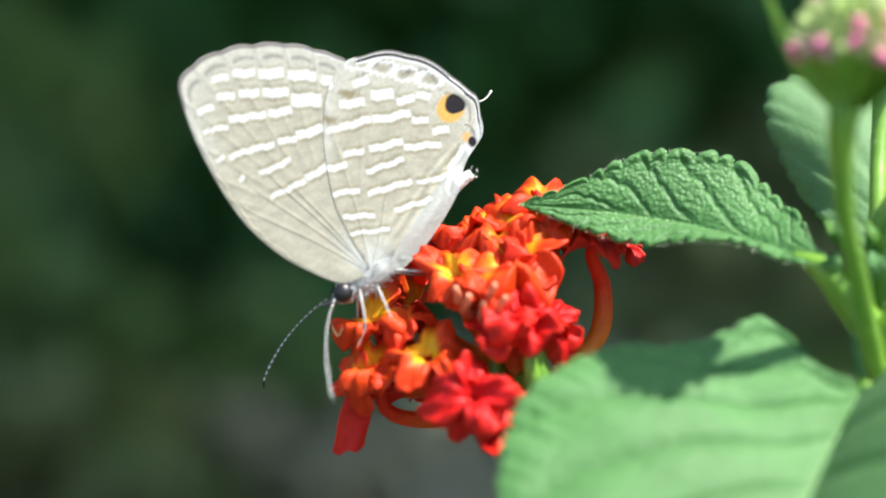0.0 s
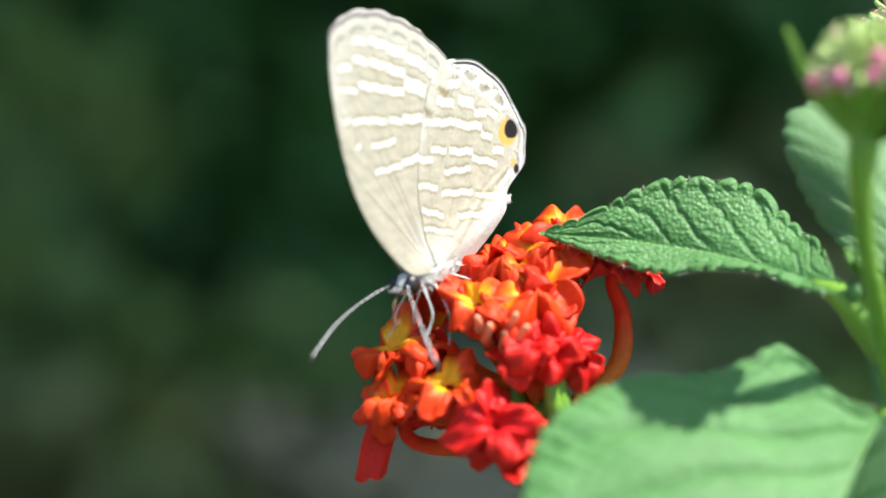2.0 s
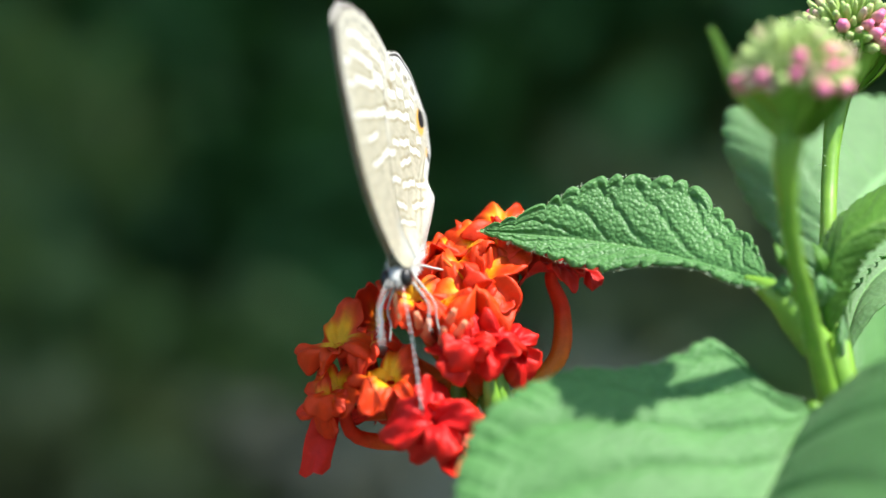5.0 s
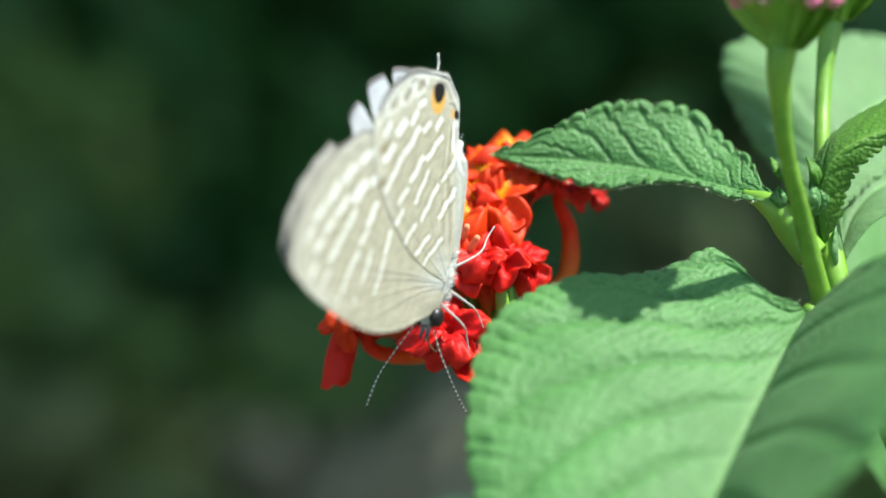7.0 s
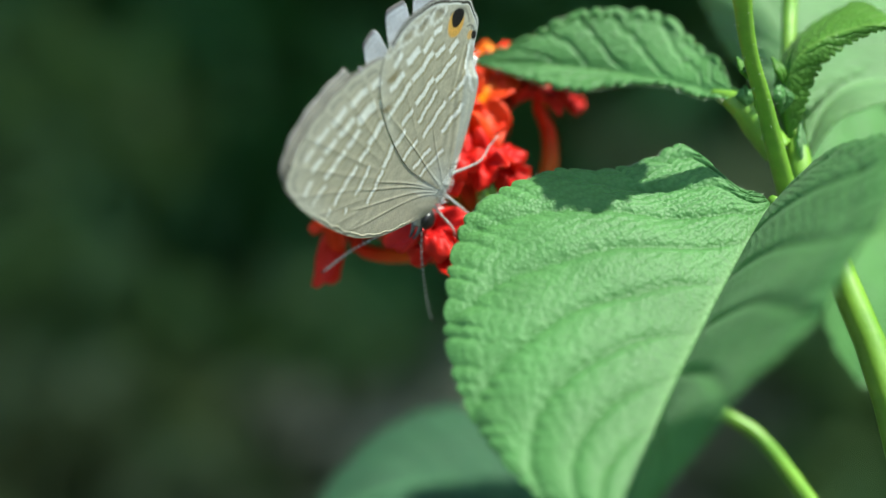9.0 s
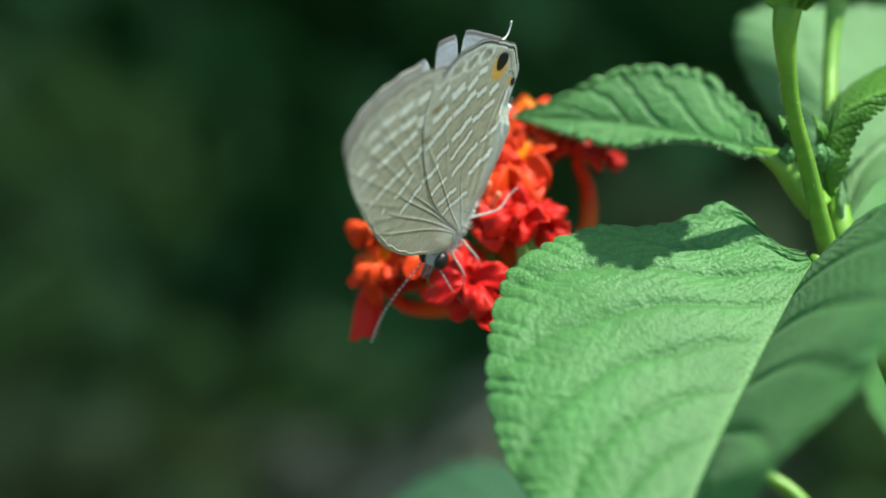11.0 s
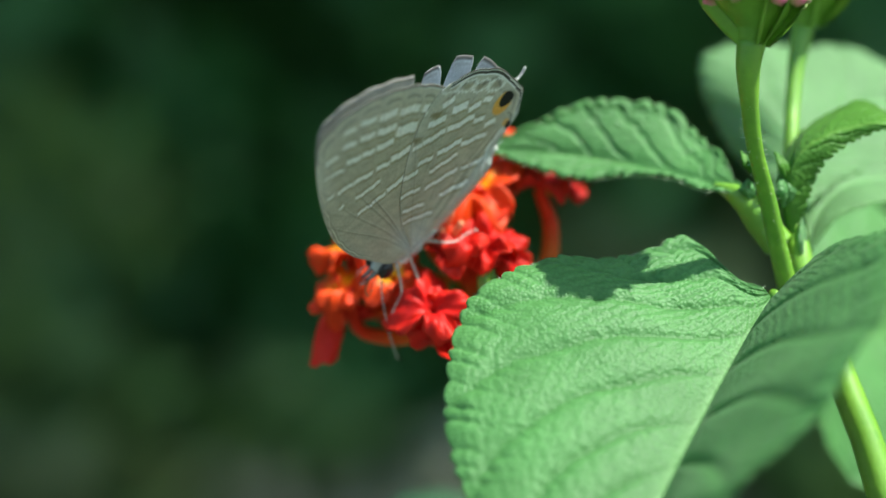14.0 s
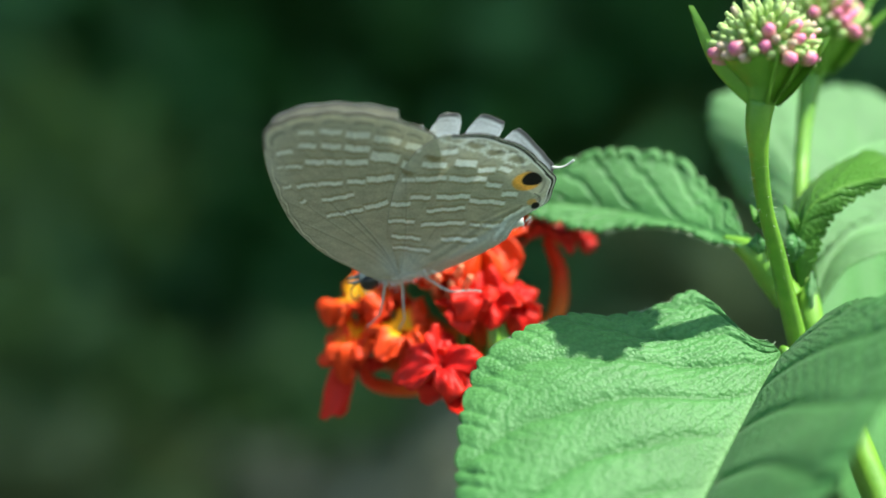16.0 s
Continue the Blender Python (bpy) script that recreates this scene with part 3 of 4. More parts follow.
    tv, tf = tube([here - way * (0.26 * size), here - way * 0.2 * long, back + np.array(bow) * 0.5, (back + foot) / 2 + (0, 0, -0.08) + np.array(bow), foot], [0.05 * thick, 0.07 * thick, 0.085 * thick, 0.075 * thick, 0.05], 9, 22, caps=False)
    shade = np.clip(np.linspace(-0.4, 1.1, 22), 0, 1).repeat(9)[:, None]
    ttone = (SCARLET * 0.95) * (1 - shade) + np.array((0.84, 0.34, 0.03)) * shade
    verts, faces = join((verts, faces), (tv, tf))
    return part("floret", mesh("floret", verts * U + (0, 0, Z0), faces, PETAL, np.vstack([tone, ttone])), flower)


grid, n = [], 16
for i in range(n + 1):
    for j in range(9):
        t, w = i / n, j / 8 * 2 - 1
        half = 0.12 + 0.04 * t + 0.015 * math.sin(5 * t)
        grid.append((-0.80 - 0.09 * t + half * w * 0.95, 0.0 + 0.10 * w * w - 0.05 * t + 0.04 * math.sin(4 * t + 2 * w), -0.98 - 0.50 * t ** 0.9 + 0.03 * w + 0.02 * math.cos(6 * w) * t))
grid = np.array(grid)
faces = [(i * 9 + j, i * 9 + j + 1, i * 9 + j + 10, i * 9 + j + 9) for i in range(n) for j in range(8)]
faces += [tuple(k + len(grid) for k in f[::-1]) for f in faces]
tone = np.tile(SCARLET * 0.5 + CRIMSON * 0.5, (2 * len(grid), 1))
part("petal", mesh("petal", np.vstack([grid, grid + (0, 0.015, 0)]) * U + (0, 0, Z0), faces, PETAL, tone), flower, "old red petal hanging from the flower head")
floret(-0.71, 0.12, -0.98, (-0.5, -0.4, -0.6), 0.40, 0.0, 45, -0.2, 4, (0.15, 0, -0.25))
floret(-0.73, 0.05, -0.32, (-0.42, -0.5, 0.75), 0.68, 1.0, 22, -0.15)
floret(-0.70, -0.15, -0.69, (-0.32, -0.6, 0.72), 0.58, 0.95, 60, -0.2, 4, (0, -0.1, -0.22), 0.9)
floret(-0.80, -0.18, -0.86, (-0.5, -0.75, 0.25), 0.44, 0.55, 15, -0.1)
floret(-0.24, -0.35, -0.58, (-0.12, -0.62, 0.75), 0.68, 0.8, 75, -0.2)
floret(-0.46, -0.05, -0.36, (-0.3, -0.45, 0.85), 0.50, 0.5, 25, -0.1)
floret(0.14, -0.78, -0.88, (0.0, -0.78, 0.6), 0.72, 0.0, 8, -0.12)
floret(0.25, -0.68, -1.06, (0.15, -0.93, 0.1), 0.58, 0.0, 10, 0.0)
floret(0.58, -0.44, -0.26, (0.10, -0.66, 0.72), 0.80, 0.02, 15, -0.05)
floret(0.36, -0.46, -0.37, (-0.25, -0.75, 0.6), 0.50, 0.04, 5, 0.1)
floret(0.80, -0.30, -0.34, (0.55, -0.68, 0.35), 0.62, 0.0, 20, -0.15)
floret(0.49, -0.10, 0.24, (0.02, -0.6, 0.78), 0.92, 0.85, 35, -0.2)
floret(0.74, -0.02, 0.20, (0.45, -0.6, 0.6), 0.60, 0.3, 70, -0.2)
floret(-0.02, -0.18, 0.08, (-0.28, -0.55, 0.78), 0.62, 0.75, 60, -0.15)
floret(0.20, -0.28, -0.02, (-0.1, -0.6, 0.78), 0.52, 0.5, 35, -0.15)
floret(0.31, 0.15, 0.45, (-0.15, -0.42, 0.88), 0.74, 0.7, 20, -0.2)
floret(0.10, 0.30, 0.47, (-0.35, -0.3, 0.85), 0.56, 0.35, 48, -0.2)
floret(-0.12, 0.18, 0.22, (-0.45, -0.4, 0.78), 0.54, 0.3, 5, -0.1)
floret(0.62, 0.22, 0.56, (0.0, -0.42, 0.9), 0.68, 0.75, 70, -0.2)
floret(0.78, 0.45, 0.71, (0.1, -0.28, 0.95), 0.80, 0.4, 15, -0.2)
floret(0.96, 0.32, 0.55, (0.4, -0.4, 0.8), 0.60, 0.15, 48, -0.2)
floret(1.18, 0.30, 0.34, (0.02, -0.3, 0.95), 0.60, 0.03, 30, -0.05, 4, (0.22, 0, 0.04), 1.05, (0.83, 0.25, -0.85))
floret(1.46, 0.48, 0.27, (0.25, -0.2, 0.93), 0.36, 0, 0, -0.2, 4, (0, 0, 0.08), 0.4, (1.26, 0.35, 0.20), 0.15)
floret(-0.35, 0.35, -0.98, (-0.6, -0.3, -0.6), 0.34, 0.2, 12, 0.1, 4, (0.1, -0.1, -0.20), 0.9)
floret(0.30, 0.95, 0.20, (-0.1, 0.4, 0.9), 0.6, 0.4, 0)
floret(-0.40, 0.85, -0.20, (-0.6, 0.4, 0.7), 0.6, 0.4, 30)
floret(0.55, 0.95, 0.25, (0.2, 0.5, 0.8), 0.60, 0.3, 30)
# closed young florets in the middle
for x, y, z, dx in ((0.01, -0.42, -0.13, -0.1), (0.09, -0.45, -0.19, 0.05), (0.29, -0.48, -0.10, 0.1), (0.37, -0.50, -0.20, 0.15), (0.22, -0.45, -0.25, 0.0)):
    v, f = tube([tuple(HUB + (-0.3, -0.5, 0.3)), (x - dx * 0.3, y + 0.12, z - 0.08), (x, y, z), (x + dx * 0.2, y - 0.06, z + 0.06)], [0.03, 0.035, 0.05, 0.025], 8, 18)
    t = np.linspace(0, 1, 18).repeat(8)[:, None]
    part("floret", mesh("floret", v * U + (0, 0, Z0), f, PETAL, np.array((0.75, 0.07, 0.01)) * (1 - t) + np.array((0.85, 0.33, 0.18)) * t), flower)
for x, y, z in ((0.60, -0.42, -0.80), (0.68, -0.3, -0.86), (0.72, 0.2, -0.9), (0.35, 0.3, -0.95)):
    v, f = tube([(x, y, z + 0.4), (x + 0.01, y - 0.02, z + 0.1), (x + 0.05, y + 0.1, z - 0.12), tuple(HUB)], [0.02, 0.09, 0.08, 0.05], 8, 16)
    part("bract", mesh("bract", v * U + (0, 0, Z0), f, STEM), flower)


# ---- bud clusters ----
def bud_cluster(centre, wide, seed, label, bracts):
    """A domed head of closed buds in a green cup that narrows into its stalk; bracts gives bearing, length and lean."""
    rng = np.random.default_rng(seed)
    head = part("bud_cluster", None, plant, label)
    c = np.array(centre)
    v, f = tube([c + (-0.03, 0, -0.38), c + (-0.025, 0, -0.31), c + (-0.01, 0, -0.23), c + (0, 0, -0.13), c + (0, 0, 0.0), c + (0, 0, wide * 0.5)], [0.11, 0.16, 0.27, 0.37, 0.41, 0.25], 22, 34)
    v = v + 0.012 * np.sin(11 * np.arctan2(v[:, 1] - c[1], v[:, 0] - c[0]))[:, None] * (v - c) * (1, 1, 0)
    part("base", mesh("base", v * U + (0, 0, Z0), f, STEM), head)
    count = 135
    for i in range(count):
        h = 1 - (i + 0.5) / count * 1.12
        a = i * 2.39996
        d = np.array((math.sqrt(1 - h * h) * math.cos(a), math.sqrt(1 - h * h) * math.sin(a), h))
        p = c + (0, 0, 0.02) + d * (wide, wide, wide * 1.05) * (0.87 + 0.17 * rng.random())
        low = 1 - h
        s = 0.034 + 0.016 * low + 0.005 * rng.normal()
        pink = low > 0.25 and rng.random() < 0.2
        if pink:
            s *= 1.5
        bv, bf = tube([p - d * 0.18, p - d * 0.04, p + d * 0.02, p + d * 0.055], [s * 0.45, s * 0.75, s, s * 0.5], 6, 8)
        green, rose = np.array((0.34, 0.50, 0.12)), np.array((0.90, 0.22, 0.42))
        blush = np.array((0.66, 0.46, 0.36)) if rng.random() < 0.2 else np.array((0.44, 0.56, 0.20))
        col = rose * (0.8 + 0.3 * rng.random()) if pink else blush * (0.8 + 0.4 * rng.random())
        grow = np.linspace(0, 1, 8).repeat(6)[:, None] ** 1.5
        part("bud", mesh("bud", bv * U + (0, 0, Z0), bf, BUD, green * (1 - grow) + col * grow), head)
    scales = tuple((60 * k + 40 * rng.random(), 0.04 + 0.10 * rng.random(), 0.2) for k in range(6))
    for bearing, long, lean in bracts + scales:
        a = radians(bearing)
        o, t = np.array((math.cos(a), math.sin(a), 0)), np.array((-math.sin(a), math.cos(a), 0)) * 0.5 + (np.array((math.cos(a), math.sin(a), 0)) * -0.72 + (0, 0, 0.32))
        spine = spline([c + o * 0.08 + (0, 0, -0.38), c + o * (wide * 0.58) + (0, 0, -0.20), c + o * (wide * 0.98) + (0, 0, 0.03), c + o * (wide * 0.98 + lean * long) + (0, 0, 0.03 + long)], 20)
        half = 0.06 * np.sin(np.pi * np.clip(0.25 + 0.75 * np.linspace(0, 1, 20), 0, 1)) ** 0.8
        rows = [spine + t * half[:, None] * w + o * 0.035 * (1 - w * w) for w in (-1, -0.5, 0, 0.5, 1)]
        verts = np.stack(rows, 1).reshape(-1, 3)
        faces = [(i * 5 + j, i * 5 + j + 1, i * 5 + j + 6, i * 5 + j + 5) for i in range(19) for j in range(4)]
        m = len(verts)
        faces += [tuple(x + m for x in fc[::-1]) for fc in faces]
        part("bract", mesh("bract", np.vstack([verts, verts + o * 0.014]) * U + (0, 0, Z0), faces, STEM), head)


bud_cluster((2.86, -2.0, 1.72), 0.45, 3, "domed cluster of pale green buds, the outer ones pink", ((185, 0.42, 0.42), (150, 0.32, 0.35), (75, 0.40, 0.35), (20, 0.18, 0.5), (335, 0.14, 0.5)))
bud_cluster((3.74, 0.25, 2.18), 0.45, 5, "domed cluster of closed buds with pink rims", ((-15, 0.42, 1.1), (30, 0.45, 0.6), (100, 0.4, 0.4), (170, 0.25, 0.4)))

# ---- butterfly ----
butterfly = new("butterfly")
tagged(butterfly, "small brown-grey butterfly with white bands feeding on the flower", "butterfly")
PX = 1 / 210.0                          # wing drawing units to centimetres


def draw(points):
    return np.array([((x - 660) * PX, (490 - y) * PX) for x, y in points])


FORE_RIM = draw([(606, 506), (560, 487), (500, 455), (440, 403), (398, 345), (360, 275), (337, 220), (323, 170), (326, 145), (349, 118), (394, 95), (440, 84), (500, 80), (550, 86), (590, 98), (615, 109), (645, 170), (660, 260), (668, 380)])
HIND_RIM = draw([(640, 440), (600, 380), (580, 300), (574, 220), (584, 155), (612, 111), (650, 97), (700, 90), (750, 100), (800, 127), (835, 158), (852, 172), (858, 200), (860, 235), (845, 262), (828, 290), (806, 356), (756, 434), (705, 486)])
ROOT = draw([(655, 486)])[0]


# white dashes between the veins: both ends and half the width, in drawing units
FORE_OUTER = (
    (379, 147, 406, 139, 6), (414, 135, 453, 131, 7), (461, 134, 504, 131, 8), (512, 134, 562, 136, 9), (572, 140, 612, 150, 8),
    (353, 204, 381, 194, 5), (386, 178, 418, 172, 6.5), (426, 171, 461, 166, 7.5), (467, 167, 513, 166, 8), (518, 179, 570, 179, 11), (578, 190, 610, 192, 9),
)
FORE_INNER = (
    (362, 239, 374, 235, 3), (376, 236, 406, 228, 4), (408, 217, 442, 210, 6), (444, 210, 473, 205, 6), (477, 204, 518, 198, 6.5),
    (385, 290, 398, 281, 3), (408, 282, 442, 270, 4.2), (443, 270, 487, 258, 5), (494, 255, 526, 247, 5.5), (527, 243, 575, 228, 7.5),
    (461, 310, 491, 298, 4), (490, 298, 515, 285, 4), (425, 324, 433, 314, 3), (480, 351, 513, 338, 4), (512, 338, 541, 321, 4), (544, 319, 582, 295, 5.5),
)
HIND_OUTER = (
    (556, 158, 590, 150, 7), (628, 152, 655, 138, 7), (603, 186, 648, 181, 6.5), (660, 168, 700, 166, 8.5), (706, 179, 738, 173, 7), (742, 164, 766, 172, 6),
    (580, 234, 604, 229, 5), (604, 228, 658, 211, 6.5), (662, 212, 682, 208, 6), (682, 211, 730, 198, 7), (733, 211, 763, 213, 5.5), (770, 231, 800, 228, 6),
)
HIND_INNER = (
    (609, 276, 646, 268, 5), (656, 266, 716, 250, 5.5), (718, 262, 785, 254, 5), (579, 301, 616, 294, 4.8), (650, 306, 717, 282, 4.5),
    (589, 346, 638, 338, 4), (652, 345, 731, 321, 4.5), (740, 325, 760, 322, 3.5), (763, 322, 805, 306, 4.5), (608, 386, 664, 383, 3.6), (700, 374, 766, 354, 4), (618, 416, 690, 408, 3),
    (794, 348, 800, 300, 3.5), (800, 300, 827, 258, 4.5), (825, 256, 846, 276, 5),
)
DARK_SPOTS = ((618, 166, 23, 9), (584, 213, 17, 9))
RIM_SPOTS = ((640, 112, 17, 7), (680, 119, 17, 8), (722, 129, 16, 8), (766, 138, 15, 9))


def wing(name, rim, hind, torn, layer, fine):
    """A wing: banded scales outside, pale inside. It lies in its own x-z plane; layer sets it off along y."""
    na, nv = (380, 210) if fine else (160, 70)
    edge = spline(rim, na)
    rng = np.random.default_rng(2 + hind)
    u = np.linspace(0, 1, na)[:, None]
    v = np.linspace(0, 1, nv + 1)[None, :]
    reach = np.ones((na, 1))
    for at, half, cut, notch in torn:
        off = np.abs(u - at) / half
        ragged = cut + 0.012 * np.sin(310 * u) + ((1 - cut) * off**0.7 if notch else 0)
        reach = np.where(off < 1, np.minimum(reach, ragged), reach)
    v = v * reach
    span = np.hypot(*(edge - ROOT).T)[:, None] * 210
    margin = (u > (0.38 if hind else 0.40)) & (u < (0.82 if hind else 0.80))
    x0, y0 = 660 + 210 * edge[:, 0][:, None], 490 - 210 * edge[:, 1][:, None]
    hub, step, first = ((640, 440), 14.0, 8.0) if hind else ((585, 400), 9.0, 4.0)
    scallop = np.degrees(np.arctan2(hub[1] - y0, x0 - hub[0])) / step + first / step
    ripple = 0.010 * np.abs(np.sin(scallop * np.pi)) * margin
    p = ROOT + (edge[:, None, :] - ROOT) * (v * (1 + ripple * v**8))[..., None]
    x, y = 660 + 210 * p[..., 0], 490 - 210 * p[..., 1]
    # veins fan out from the end of the cell in the wing's middle
    far = np.hypot(x - hub[0], y - hub[1])
    cell = np.degrees(np.arctan2(hub[1] - y, x - hub[0])) / step + first / step
    gap = np.abs(cell - np.round(cell)) * step * np.pi / 180 * np.maximum(far, 1)
    gap = gap + np.clip(120 - far, 0, 120) * 0.12 + np.clip(70 - far, 0, 70) * 0.3
    light, border = np.zeros_like(x), np.zeros_like(x)
    grow = rng.uniform(0.85, 1.15, 80)
    for q, (xa, ya, xb, yb, half) in enumerate(HIND_OUTER + HIND_INNER if hind else FORE_OUTER + FORE_INNER):
        long = math.hypot(xb - xa, yb - ya)
        ax, ay = (xb - xa) / long, (yb - ya) / long
        run = (x - xa) * ax + (y - ya) * ay
        d = np.abs((y - ya) * ax - (x - xa) * ay + 1.3 * np.sin(0.16 * run + q) + 0.6 * np.sin(0.43 * run + 2 * q) + 0.1 * half * np.sin(0.9 * run))
        ends = np.clip((run + 1.5) / 3.5, 0, 1) * np.clip((long + 1.5 - run) / 3.5, 0, 1)
        light = np.maximum(light, np.clip((half * 0.98 * grow[q] - d) / 3.4 + 0.5, 0, 1) * ends)
        border = np.maximum(border, np.clip(1 - np.abs(d - half - 4) / 4.5, 0, 1) * ends)
    brown, white, dark = np.array((0.55, 0.512, 0.385)), np.array((0.95, 0.95, 0.915)), np.array((0.05, 0.045, 0.04))
    mottle = 0.95 + 0.05 * np.sin(0.11 * x + 3 * np.sin(0.05 * y)) + 0.04 * np.sin(0.27 * y + 2 * np.sin(0.08 * x))
    tone = brown * mottle[..., None]
    rim_px = (1 - v) * span
    tone = tone * (1 - np.array((0.30, 0.34, 0.46)) * border[..., None])
    # the outer third is paler, with a row of brown half-moons between the veins
    pale_rim = (np.clip((100 - rim_px) / 90, 0, 1) * np.clip((330 - y) / 80, 0, 1) * 0.28)[..., None]
    tone = tone * (1 - pale_rim) + white * pale_rim
    moon = np.clip(1 - np.abs(rim_px - 26 - (7 if hind else 1.5) * np.cos(cell * 2 * np.pi)) / 7, 0, 1) * np.clip((gap - (2 if hind else 5)) / 3, 0, 1) * margin * 0.8
    tone = tone * (1 - 0.6 * moon[..., None])
    if hind:
        for sx, sy, rx, ry in DARK_SPOTS + RIM_SPOTS:
            d = np.hypot((x - sx) / rx, (y - sy + 1.5 * np.sin(0.2 * x)) / ry) * (1 + 0.12 * np.sin(0.5 * x + 0.3 * y))
            deep = 1.0 if ry > 8.5 and rx > 16 else 0.6
            tone = tone * (1 - deep * np.array((0.45, 0.52, 0.66)) * np.clip((1 - d) / 0.5, 0, 1)[..., None])
            light = np.where(d < 1.05, 0, light)
            if sy < 145:
                light = np.maximum(light, np.clip(1 - np.abs(d - 1.5) / 0.45, 0, 1) * 0.9)
    tone = tone * (1 - light[..., None]) + white * light[..., None]
    tone = tone * (1 - (0.05 + 0.13 * np.clip((110 - rim_px) / 60, 0, 1)) * np.clip(1 - gap / 2.5, 0, 1) * np.clip((far - 60) / 60, 0, 1))[..., None]
    # long veins from the root, and the crease behind the cell; relief shade painted in
    crease = np.zeros_like(x)
    for vx, vy, reach_px, deep in (((600, 250, 250, 0.10), (690, 300, 150, 0.15), (760, 330, 120, 0.08)) if hind else ((405, 352, 275, 0.26), (432, 318, 270, 0.20), (470, 300, 250, 0.30), (520, 330, 215, 0.38), (585, 330, 150, 0.12))):
        way = np.array((vx, vy), float) - (655, 486)
        way /= np.hypot(*way)
        run = (x - 655) * way[0] + (y - 486) * way[1]
        across = np.abs((x - 655) * way[1] - (y - 486) * way[0] + 4 * np.sin(run / 55))
        near = np.clip(1 - across / 3.5, 0, 1) * np.clip((reach_px - run) / 30, 0, 1) * (run > 0)
        crease = np.maximum(crease, near)
        tone = tone * (1 - deep * np.clip(1 - across / 2.5, 0, 1) * (run < reach_px) * (run > 0))[..., None]
    if hind:
        # streaks along the inner margin
        inward = (250 + 1.45 * (845 - x)) - y
        streak = np.sin(inward / 4.6 + 0.02 * x + 1.4 * np.sin(0.035 * y)) * np.clip((95 - inward) / 40, 0, 1) * np.clip((450 - y) / 60, 0, 1) * np.clip((y - 235) / 40, 0, 1) * (inward > -30)
        tone = tone * (1 + 0.20 * streak)[..., None]
    else:
        # crumpled ridges along the leading edge, their light and shade painted into the tone
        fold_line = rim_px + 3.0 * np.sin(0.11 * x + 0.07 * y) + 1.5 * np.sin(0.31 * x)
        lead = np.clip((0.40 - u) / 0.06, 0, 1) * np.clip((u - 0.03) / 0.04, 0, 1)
        ridge_shade = (np.clip(1 - np.abs(fold_line - 9) / 3, 0, 1) - np.clip(1 - np.abs(fold_line - 15) / 3.5, 0, 1) + 0.8 * np.clip(1 - np.abs(fold_line - 24) / 3, 0, 1)) * lead
        tone = tone * (1 - 0.38 * ridge_shade)[..., None]
        crease = np.maximum(crease, np.clip(-ridge_shade, 0, 1) * 1.5)
    inside = margin & (reach == 1)
    wide = 14 if hind else 8
    tone[(rim_px < wide) & inside] = white * 0.93
    tone[(np.abs(rim_px - wide * 0.58) < 2.6) & inside] = dark * (1.3 if hind else 5)
    tone[(rim_px < 2.6) & inside] = dark * (1.8 if hind else 5)
    root = (np.clip(1 - v / 0.22, 0, 1) * 0.8)[..., None]
    fold = (np.clip((y - (250 + 1.45 * (845 - x) - 26)) / 16, 0, 1) * 0.6)[..., None] if hind else 0.0
    root = np.maximum(root, fold)
    tone = tone * (1 - root) + np.array((0.62, 0.65, 0.62)) * root
    if hind:
        ex, ey = x - 811, y - 182
        wob = 1.2 * np.sin(3 * np.arctan2(ey, ex) + 1)
        glow = np.clip((28 + wob - np.hypot(ex + 8, ey - 8)) / 5, 0, 1) * np.clip((14 - 0.8 * ex + 0.7 * ey) / 12, 0, 1)
        glow = np.maximum(glow, np.clip((11 - np.hypot(x - 832, y - 241)) / 4, 0, 1) * 0.8)[..., None]
        tone = tone * (1 - glow) + np.array((0.82, 0.46, 0.10)) * glow
        black = np.clip((20 + wob - np.hypot(ex, ey * 1.06)) / 2.5, 0, 1)
        black = np.maximum(black, np.clip((8.5 - np.hypot(x - 842, (y - 249) * 0.8)) / 2, 0, 1))
        black = np.maximum(black, 0.7 * np.clip(1 - np.abs(np.hypot(x - 826, y - 238) - 20) / 2.5, 0, 1) * (x > 828) * (y < 240))[..., None]
        tone = tone * (1 - black) + np.array((0.012, 0.010, 0.012)) * black
    vein = np.minimum(gap / 9, 1)
    rib = 0.0025 * (1 - vein) ** 2 * np.clip((far - 90) / 60, 0, 1) + 0.0034 * crease
    # the wings bulge round the body between them
    along = np.clip(((p - (-0.15, -0.05)) @ (1.05, 0.94)) / (1.05**2 + 0.94**2), 0, 1)
    body_off = np.hypot(p[..., 0] + 0.15 - 1.05 * along, p[..., 1] + 0.05 - 0.94 * along)
    bulge = 0.06 * np.exp(-((body_off / 0.16) ** 2)) * np.clip((0.95 - along) / 0.1, 0, 1)
    verts = np.stack([p[..., 0], -rib - bulge - 0.006 * np.hypot(p[..., 0], p[..., 1]), p[..., 1]], -1)
    n = na * (nv + 1)
    top = verts.reshape(-1, 3)
    low = top + (0, 0.004, 0)
    at = lambda i, j: i * (nv + 1) + j
    faces = [(at(i, j), at(i + 1, j), at(i + 1, j + 1), at(i, j + 1)) for i in range(na - 1) for j in range(nv)]
    faces += [tuple(q + n for q in f[::-1]) for f in faces]
    faces += [(at(i, nv), at(i + 1, nv), at(i + 1, nv) + n, at(i, nv) + n) for i in range(na - 1)]
    inner = np.tile((0.80, 0.84, 0.90) if hind else (0.66, 0.65, 0.57), (n, 1)) * (0.92 + 0.08 * np.sin(6 * top[:, :1] * 3 + 5 * top[:, 2:] * 3))
    far_out = (v + 0 * u).ravel()
    inner[(far_out > 0.955) & (far_out < 0.963)] *= 0.8
